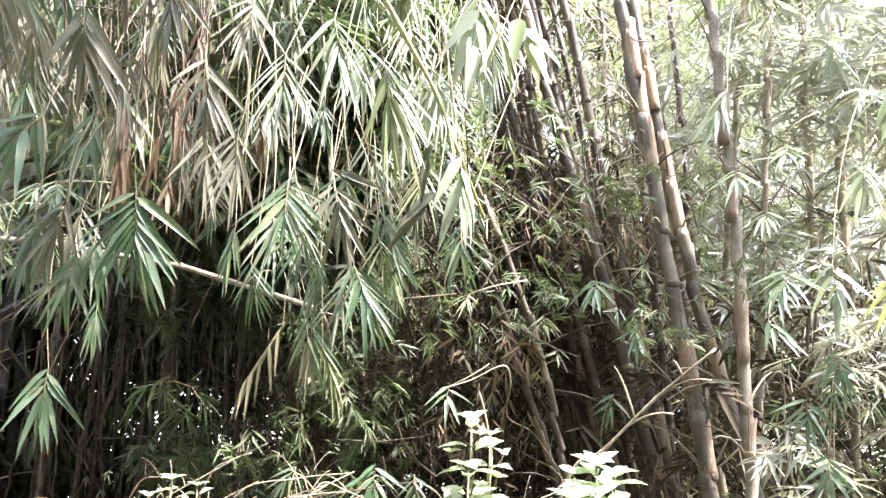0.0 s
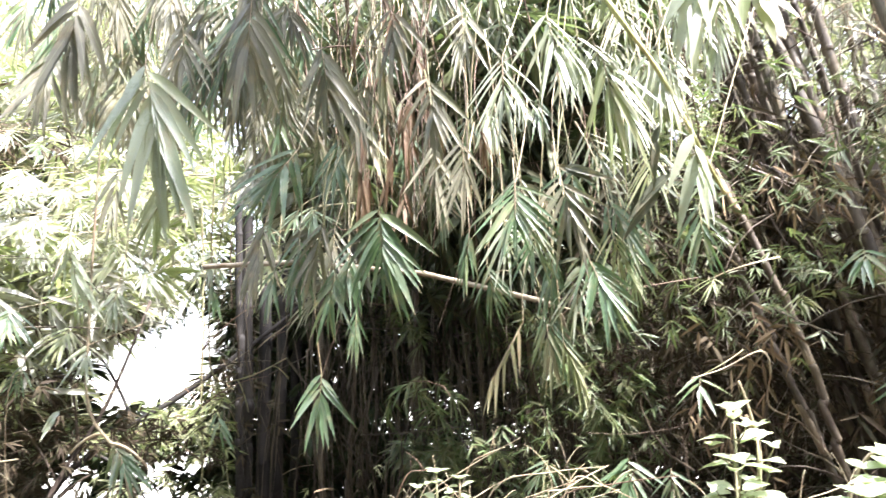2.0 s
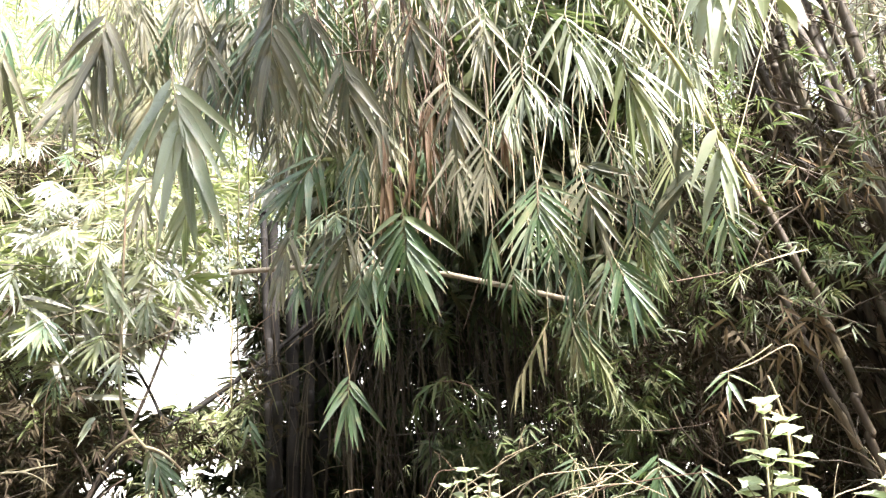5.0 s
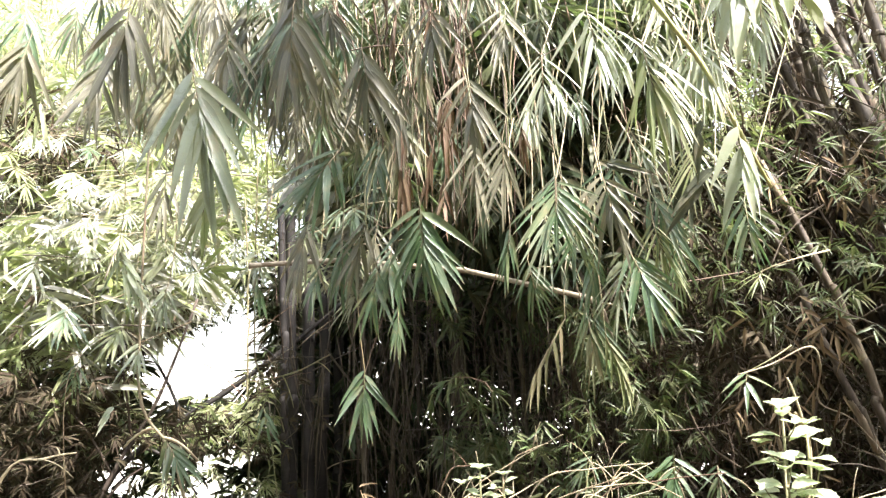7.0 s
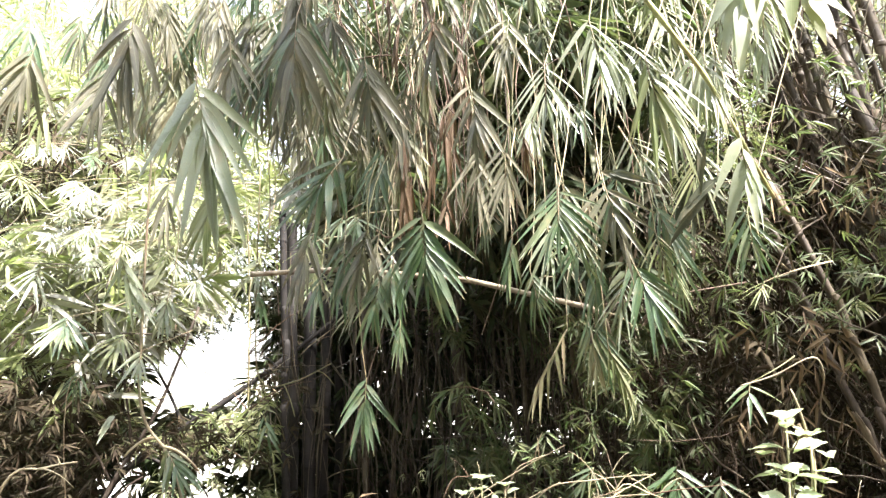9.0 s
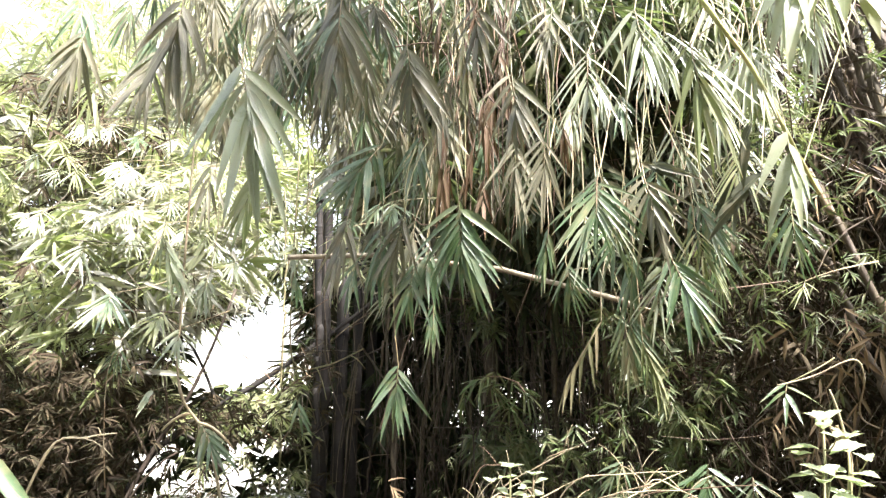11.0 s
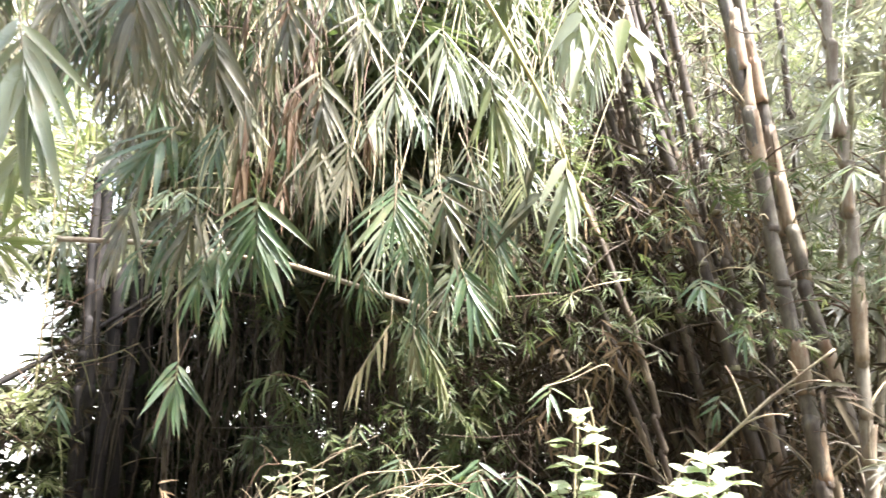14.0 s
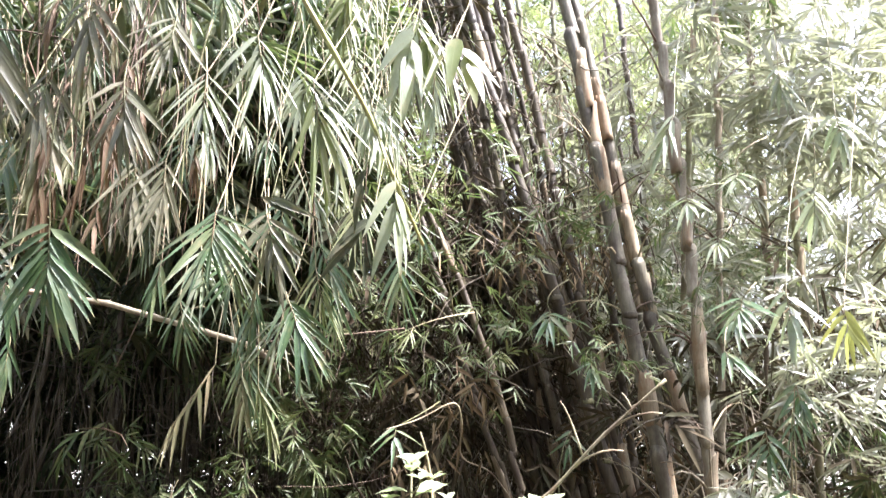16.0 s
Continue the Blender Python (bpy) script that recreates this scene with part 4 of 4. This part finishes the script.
foliage("understory_foliage", "withered leaves and sheaths caught between the culms", (1.0, 3.2, 3.0, 4.4, 0.0, 2.3), 800, 0.12, 5, 0.8, "brown", 62, 0.2)
foliage("hollow_foliage", "small green leaf tufts in the hollow", (0.0, 1.2, 3.2, 4.8, 0.6, 2.0), 460, 0.10, 8, 0.6, "mid", 50, 0.07)
# glints painted by leaf colour, since no sun gets into the hollow
foliage("hollow_foliage", "tiny leaves painted pale as light specks in the hollow", (-0.1, 1.3, 3.0, 4.3, 0.75, 1.9), 210, 0.035, 5, 0.5, "sunny", 76, 0.12)
foliage("brush_foliage", "dry fallen leaves caught in low brush", (-0.6, 1.6, 2.2, 2.8, 0.0, 0.9), 600, 0.10, 6, 0.2, "litter", 51, 0.16)
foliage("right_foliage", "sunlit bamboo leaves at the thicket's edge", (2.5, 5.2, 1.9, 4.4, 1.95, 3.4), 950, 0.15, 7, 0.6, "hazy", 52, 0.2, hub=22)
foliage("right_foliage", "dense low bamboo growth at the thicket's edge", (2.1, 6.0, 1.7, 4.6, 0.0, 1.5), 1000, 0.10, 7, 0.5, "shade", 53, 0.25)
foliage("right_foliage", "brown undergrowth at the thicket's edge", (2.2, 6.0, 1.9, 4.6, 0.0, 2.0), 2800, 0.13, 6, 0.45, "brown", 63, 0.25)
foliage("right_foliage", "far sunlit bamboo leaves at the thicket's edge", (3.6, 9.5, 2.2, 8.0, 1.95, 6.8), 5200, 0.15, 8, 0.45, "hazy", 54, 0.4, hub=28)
# added above the view on the sun's side, shading the low growth by the culms
foliage("canopy_foliage", "unseen leafy bamboo tips added overhead to shade low growth", (2.3, 2.85, 1.0, 1.6, 4.0, 4.4), 60, 0.2, 7, 0.8, "mid", 87, 0.12)
# unseen tips put in the sun's way, to dim the curtain's upper left
foliage("canopy_foliage", "unseen leafy bamboo tips added overhead to shade the curtain", (-0.35, 0.3, 0.7, 1.25, 3.3, 3.7), 70, 0.19, 7, 0.8, "mid", 93, 0.08)
foliage("right_foliage", "dim green leaves low at the thicket's edge", (2.3, 3.6, 1.5, 2.6, 0.5, 1.6), 170, 0.08, 7, 0.7, "mid", 94, 0.15)
# a further unseen patch that shades the big spray at the left
foliage("canopy_foliage", "unseen leafy bamboo tips added overhead to shade the curtain", (0.1, 0.5, 0.45, 0.8, 3.3, 3.7), 45, 0.19, 7, 0.8, "mid", 95, 0.08)
# added mostly above the view, to keep sun off the old clump
foliage("canopy_foliage", "leafy bamboo tips added overhead to shade the old clump", (2.6, 3.4, 2.2, 3.1, 3.95, 4.5), 90, 0.18, 7, 0.8, "mid", 98, 0.12)
foliage("thicket_foliage", "yellow-green sunlit leaves between curtain and culms", (1.7, 2.6, 4.3, 5.0, 2.4, 3.9), 170, 0.13, 8, 0.6, "sunny", 99, 0.15)
# unseen growth added behind and beside the viewer, to block low sky light
foliage("hedge_foliage", "unseen leafy growth added behind the viewer to block low sky", (-5.0, 4.0, -4.5, -2.6, 0.0, 5.2), 3800, 0.3, 7, 0.4, "mid", 55, 0.4, 0.3)
foliage("hedge_foliage", "unseen leafy growth added at the side to block low sky", (-5.5, -3.6, -3.0, 3.0, 0.0, 3.4), 1500, 0.3, 7, 0.4, "mid", 56, 0.4, 0.3)


def stick_tangle(name, label, box, count, length, r, upright, kind, seed):
    """Many thin bare twigs and stalks in one mesh, each a bent three-sided stick."""
    rng = np.random.default_rng(seed)
    p = scatter(box, count, seed, 0.3)
    verts, faces = [], []
    for q in p:
        d = rng.normal(0, 1, 3) * np.array([1, 1, 1 + upright])
        d = d / np.linalg.norm(d) * length * rng.uniform(0.5, 1.4)
        if q[2] - abs(d[2]) * 0.5 < 0.02:
            q[2] += abs(d[2]) * 0.5
        side = np.cross(d, rng.normal(0, 1, 3))
        side /= np.linalg.norm(side)
        other = np.cross(d / np.linalg.norm(d), side)
        bow = side * length * rng.uniform(0.02, 0.12)
        rr = r * rng.uniform(0.5, 1.5)
        base = len(verts)
        for u, g in ((-0.5, 1.0), (-0.17, 0.85), (0.17, 0.7), (0.5, 0.3)):
            c = q + d * u + bow * (1 - 4 * u * u)
            for k in range(3):
                a = k * 2.094
                verts.append(c + (side * math.cos(a) + other * math.sin(a)) * rr * g)
        for i in range(3):
            for k in range(3):
                a, b = base + 3 * i + k, base + 3 * i + (k + 1) % 3
                faces.append((a, b, b + 3, a + 3))
    return tagged(new(name, mesh_of(name, verts, faces, STEM[kind])), label, "twigs", "", "stuff")


foliage("understory_foliage", "dead brown leaves hanging in the old clump", (1.4, 2.2, 3.2, 3.7, 1.3, 3.0), 260, 0.13, 5, 1.0, "brown", 68, 0.12)
foliage("understory_foliage", "withered leaves high in the old clump", (1.5, 2.5, 3.3, 4.0, 2.4, 4.0), 260, 0.12, 6, 0.9, "brown", 90, 0.15)
stick_tangle("twig_tangle", "dead twigs hanging in the old clump", (1.35, 2.2, 2.85, 3.6, 1.3, 3.4), 300, 0.35, 0.003, 0.8, "brown", 79)
# unseen patch overhead, added to shade sprays of the curtain
foliage("canopy_foliage", "unseen leafy bamboo tips added over the clearing for shade", (-0.05, 0.3, 1.2, 1.65, 3.2, 3.6), 90, 0.19, 7, 0.8, "mid", 69, 0.06)
# made-up culm that only carries this shading patch
branch("bamboo_culm", "slender bamboo culm added to hold the overhead tips", "bamboo", [(0.75, 4.3, 0.0), (0.7, 4.0, 1.6), (0.55, 3.4, 2.9), (0.3, 2.5, 3.5), (-0.02, 1.5, 3.5), (-0.2, 1.05, 3.25)], 0.016, 0.004, "dark", [(0.75, (-0.15, -0.3, -0.1)), (0.85, (0.15, -0.25, 0.0))], "bamboo culms")
stick_tangle("twig_tangle", "tangle of thin dry bamboo twigs between the culms", (1.0, 4.2, 2.9, 5.0, 0.1, 3.2), 1500, 0.4, 0.0025, 0.6, "redtwig", 71)
stick_tangle("twig_tangle", "dark dead twigs between the culms", (1.0, 5.0, 3.0, 6.0, 0.1, 3.6), 1300, 0.6, 0.005, 1.0, "dark", 72)
stick_tangle("twig_tangle", "pale twigs at the thicket's edge", (2.0, 5.0, 1.3, 4.4, 0.6, 3.4), 900, 0.4, 0.003, 0.6, "tan", 73)
stick_tangle("twig_tangle", "brown twigs in the shaded bush", (-3.4, -1.2, 2.8, 4.4, 0.1, 2.0), 260, 0.35, 0.003, 0.3, "dark", 74)
stick_tangle("twig_tangle", "rusty stalks inside the hanging curtain", (-0.25, 0.25, 2.2, 2.9, 2.1, 3.2), 110, 0.4, 0.003, 4.0, "redtwig", 75)
stick_tangle("twig_tangle", "thin stalks inside the hanging curtain", (-0.5, 0.9, 2.2, 3.0, 2.0, 3.3), 70, 0.35, 0.002, 2.0, "redtwig", 76)
stick_tangle("twig_tangle", "slender upright stalks in the hollow", (-0.5, 1.4, 3.8, 6.6, 0.4, 1.9), 850, 0.9, 0.004, 9.0, "dark", 77)
stick_tangle("twig_tangle", "bare twigs in the sunlit growth", (-4.5, -0.8, 3.6, 6.0, 1.6, 3.6), 500, 0.5, 0.004, 0.3, "brown", 78)


# ---- fallen culm lying through the curtain ----
def leaning_pole():
    root = new("fallen_bamboo_pole")
    tagged(root, "thin dry fallen bamboo pole caught among the leaves", "bamboo pole")
    line = [Vector(p) for p in ((-0.62, 2.26, 1.955), (-0.33, 2.28, 1.965), (0.07, 2.22, 1.91), (0.42, 2.09, 1.80), (0.50, 2.3, 1.80), (0.63, 2.8, 1.79), (0.8, 3.4, 1.66), (1.1, 4.0, 1.2), (1.4, 4.4, 0.0))]
    pts, rad = [], []
    for a, b in zip(line, line[1:]):
        n = max(2, int((b - a).length / 0.1))
        for i in range(n):
            for f, g in ((0.0, 1.2), (0.08, 1.0), (0.5, 0.95), (0.92, 1.0)):
                pts.append(a.lerp(b, (i + f) / n))
                rad.append(0.0085 * g)
    v, f = tube(pts, rad, 9)
    part("stem", mesh_of("stem", v, f, STEM["tan"]), root)
    for i, (t, up, l) in enumerate(((0.3, 0.5, 0.08), (0.45, -0.6, 0.1), (0.6, 0.4, 0.06))):
        p = pts[int(t * len(pts) * 0.6)]
        v, f = tube(bent(p, p + Vector((l, -0.05, up * l)), (0, 0, 0.02), 5), taper(5, 0.004, 0.0015), 5)
        part("side_branch", mesh_of("side_branch", v, f, STEM["twig"]), root)


leaning_pole()


# ---- bare stems, vines and limbs ----
branch("bamboo_branch", "long yellow-green bamboo shoot bending down", "bamboo branch",
       [(-0.05, 1.4, 3.45), (0.12, 1.38, 3.1), (0.30, 1.38, 2.62), (0.46, 1.36, 2.32), (0.54, 1.37, 2.20), (0.60, 1.37, 2.06), (0.69, 1.45, 1.96)],
       0.007, 0.0032, "shoot")
branch("weed_stalk", "bare straw-coloured weed stalk with side prongs", "dry stalk",
       [(0.55, 1.45, 0.0), (0.70, 1.36, 0.9), (0.79, 1.30, 1.38), (0.86, 1.25, 1.47), (0.94, 1.19, 1.57), (1.03, 1.12, 1.665)], 0.0038, 0.0024, "twig",
       [(0.80, (0.085, -0.06, 0.035)), (0.70, (0.08, -0.05, 0.03)), (0.74, (-0.03, 0.02, 0.1)), (0.9, (-0.012, 0.01, 0.03))])
branch("weed_stalk", "forked pale dry weed stalk", "dry stalk",
       [(0.62, 1.75, 0.0), (0.70, 1.60, 1.0), (0.74, 1.52, 1.40), (0.72, 1.52, 1.50)], 0.006, 0.003, "twig", [(0.75, (-0.03, 0, 0.13)), (0.85, (-0.06, 0.02, 0.05))])
branch("bamboo_branch", "bare arching twig tip over the weeds", "bamboo branch",
       [(0.80, 1.99, 1.565), (0.90, 2.0, 1.59), (1.01, 2.0, 1.635), (1.06, 2.05, 1.58), (1.25, 2.45, 1.45), (1.6, 2.9, 1.35), (1.72, 2.9, 1.2)], 0.0018, 0.003, "twig")
branch("hanging_vine", "thin knotted climbing vine in the opening", "vine",
       [(-1.02, 2.41, 2.5), (-1.03, 2.41, 1.84), (-1.02, 2.42, 1.52), (-0.90, 2.45, 1.29), (-0.8, 2.5, 0.6), (-0.8, 2.5, 0.0)], 0.004, 0.006, "twig", [(0.55, (0.12, 0, -0.08)), (0.5, (-0.1, 0, -0.06))])
branch("hanging_vine", "thin pale vine with a forked end", "vine",
       [(-0.85, 3.2, 2.6), (-0.86, 3.2, 1.95), (-0.84, 3.2, 1.62), (-0.70, 3.2, 1.60), (-0.52, 3.2, 1.68)], 0.004, 0.003, "greentwig", [(0.6, (-0.2, 0, -0.05)), (0.72, (0.05, 0, -0.14)), (0.9, (0.07, 0, -0.06))])
# this limb takes the near-black shade colour too, instead of bark
branch("tree_limb", "dark slanting limb behind the opening", "tree limb",
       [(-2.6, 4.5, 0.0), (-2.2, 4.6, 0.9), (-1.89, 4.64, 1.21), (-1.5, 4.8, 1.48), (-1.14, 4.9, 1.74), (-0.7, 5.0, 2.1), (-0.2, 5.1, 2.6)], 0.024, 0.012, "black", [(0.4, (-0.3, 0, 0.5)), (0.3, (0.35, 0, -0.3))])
branch("tree_limb", "dark forked stem in the shaded bush", "tree limb",
       [(-2.0, 3.4, 0.0), (-1.85, 3.45, 0.6), (-1.62, 3.5, 1.15), (-1.45, 3.6, 1.5), (-1.3, 3.7, 2.0)], 0.013, 0.006, "bark", [(0.5, (-0.35, 0, 0.4)), (0.6, (-0.1, 0, 0.5)), (0.35, (0.3, 0, 0.35))])
branch("weed_stalk", "dry forked weed stalk rising from the bush", "dry stalk",
       [(-1.35, 1.9, 0.0), (-1.25, 1.9, 1.0), (-1.15, 1.9, 1.37), (-1.07, 1.95, 1.41), (-1.0, 1.98, 1.42)], 0.005, 0.002, "twig", [(0.72, (0.1, 0.0, -0.05)), (0.85, (-0.01, 0, 0.02))])

brush_rng = random.Random(77)
for i in range(56):
    x, y = brush_rng.uniform(-0.15, 1.05) if i < 38 else brush_rng.uniform(-0.1, 0.35), brush_rng.uniform(1.75, 2.3)
    z = brush_rng.uniform(1.05, 1.30) - 0.05 * (x > 0.6)
    a = brush_rng.uniform(-0.6, 0.7)
    l = brush_rng.uniform(0.12, 0.4)
    tip = Vector((x + l * math.cos(a), y + brush_rng.uniform(-0.1, 0.1), z + l * math.sin(a) * 0.8))
    branch("dry_twig", "dry straw-coloured twig in the low brush", "twig",
           [(x - 0.2, y + 0.1, 0.0), (x - 0.06, y + 0.03, z - 0.25), (x, y, z), tuple((Vector((x, y, z)) + tip) / 2 + Vector((0, 0, 0.015))), tuple(tip)],
           0.003, 0.0012, brush_rng.choice(["twig", "twig", "redtwig"]),
           [(brush_rng.uniform(0.6, 0.9), (brush_rng.uniform(-0.08, 0.08), 0, brush_rng.uniform(0.02, 0.09))) for _ in range(2)], "dry twigs in the brush")


# ---- broad-leaved weeds ----
def weed_leaf(seed):
    """Ovate leaf of unit length with toothed edges, folded and arched."""
    rng = random.Random(seed)
    n, verts, faces = 12, [(0, 0, 0)], []
    arch = rng.uniform(0.1, 0.35)
    for i in range(1, n):
        y = i / n
        w = 0.27 * math.sin(math.pi * min(1, y * 1.02) ** 0.72) ** 0.9 * (1.06 if i % 2 else 0.93)
        for side in (-1, -0.5, 0, 0.5, 1):
            verts.append((side * w, y + (0.02 if abs(side) == 1 and i % 2 else 0), -arch * y * y + abs(side) * w * 0.35 + 0.012 * math.sin(9 * y + 3 * side)))
    verts.append((0, 1.0, -arch))
    faces += [(0, 2, 1), (0, 3, 2), (0, 4, 3), (0, 5, 4)]
    for i in range(n - 2):
        a = 1 + 5 * i
        faces += [(a + k, a + k + 1, a + k + 6, a + k + 5) for k in range(4)]
    a = 1 + 5 * (n - 2)
    faces += [(a + k, a + k + 1, len(verts) - 1) for k in range(4)]
    return mesh_of("leaf", verts, faces, WEED)


WEED_LEAVES = [weed_leaf(i) for i in range(4)]


def weed(x, y, top, size, pairs, lean, label, seed):
    rng = random.Random(seed)
    root = new("weed_plant")
    root.matrix_basis = Matrix.Translation((x - lean, y, 0))
    tagged(root, label, "weed", "broad-leaved weeds")
    line = bent((0, 0, 0), (lean, 0, top), (lean * 0.3, 0.02, 0), 9)
    v, f = tube(line, taper(9, 0.005, 0.0025), 7)
    part("stem", mesh_of("stem", v, f, STEM["greentwig"]), root)
    down = 0.004
    spots = []
    for i in range(pairs):
        spots.append((Vector(line[0]).lerp(line[-1], 1 - down / top), i, 4 if i == 0 else 2, 1.0, root))
        if i > 1:
            p, a = spots[-1][0], rng.uniform(0, 6.28)
            q = p + Vector((math.cos(a) * 0.045, math.sin(a) * 0.045, rng.uniform(0.02, 0.05)))
            v, f = tube(bent(p, q, (0, 0, -0.01), 5), taper(5, 0.002, 0.0012), 5)
            shoot = part("side_shoot", mesh_of("side_shoot", v, f, STEM["greentwig"]), root)
            spots.append((q, 0, 3, 0.75, shoot))
        down += 0.014 + 0.016 * min(i, 2) + rng.uniform(0, 0.012)
    turn = rng.uniform(0, 3)
    for p, i, leaves, scale, holder in spots:
        turn += 1.45 + rng.uniform(-0.25, 0.25)
        for k in range(leaves):
            a = turn + 2 * math.pi * k / leaves + rng.uniform(-0.2, 0.2)
            d = Vector((math.cos(a), math.sin(a), (0.55 if i == 0 else 0.3 if i < 3 else -0.1) + rng.uniform(-0.25, 0.25))).normalized()
            z = Vector((rng.uniform(-0.25, 0.25), rng.uniform(-0.55, 0.05), 1.0))
            xx = d.cross(z).normalized()
            sz = size * scale * (0.62 + 0.14 * min(i, 3)) * rng.uniform(0.8, 1.1)
            m = Matrix((xx, d, xx.cross(d))).transposed().to_4x4()
            m.translation = p + Vector((d.x, d.y, 0)) * 0.004 * min(i, 6)
            part("leaf", rng.choice(WEED_LEAVES), holder, "", m @ Matrix.Diagonal((sz, sz, sz, 1)))


weed(0.68, 1.49, 1.515, 0.07, 6, 0.03, "tall leafy weed with pale sunlit toothed leaves", 1)
weed(0.73, 1.50, 1.48, 0.066, 5, 0.02, "leafy weed with pale sunlit leaves beside the taller one", 2)
weed(0.66, 1.46, 1.42, 0.07, 4, -0.02, "low leafy weed with pale sunlit leaves", 9)
weed(0.80, 1.19, 1.45, 0.085, 5, 0.05, "bushy weed with broad sunlit leaves", 3)
weed(0.86, 1.22, 1.425, 0.085, 4, 0.04, "bushy weed with broad sunlit leaves", 4)
weed(0.77, 1.20, 1.41, 0.08, 4, -0.03, "bushy weed with broad sunlit leaves", 11)
weed(0.73, 1.17, 1.40, 0.09, 3, -0.04, "low weed with pale leaves", 5)
weed(0.08, 1.88, 1.36, 0.06, 4, 0.04, "small round-leaved green weed in the brush", 6)
weed(0.14, 1.90, 1.34, 0.055, 4, -0.02, "small green weed in the brush", 7)
weed(0.40, 1.85, 1.22, 0.055, 3, 0.03, "small green weed in the brush", 8)


# ---- a broad leaf close by, at the thicket's open side ----
near_leaf = new("bamboo_branch")
near_leaf.matrix_basis = Matrix.Translation((-0.68, 0.97, 1.505))
tagged(near_leaf, "broad green bamboo leaf on a low twig", "bamboo branch", "hanging bamboo branches")
v, f = tube(bent((-0.02, 0.0, 0.03), (-0.25, 0.1, -1.53), (-0.1, 0, 0.3), 8), taper(8, 0.002, 0.004), 5)
part("twig", mesh_of("twig", v, f, STEM["greentwig"]), near_leaf)
d = Vector((0.62, 0.12, -0.62)).normalized()
zz = Vector((0.5, -0.6, 0.6))
xx = d.cross(zz).normalized()
m = Matrix((xx, d, xx.cross(d))).transposed().to_4x4()
part("leaf", blade_for("green", 0.15)[0][2], near_leaf, "", m @ Matrix.Diagonal((0.2, 0.2, 0.2, 1)))
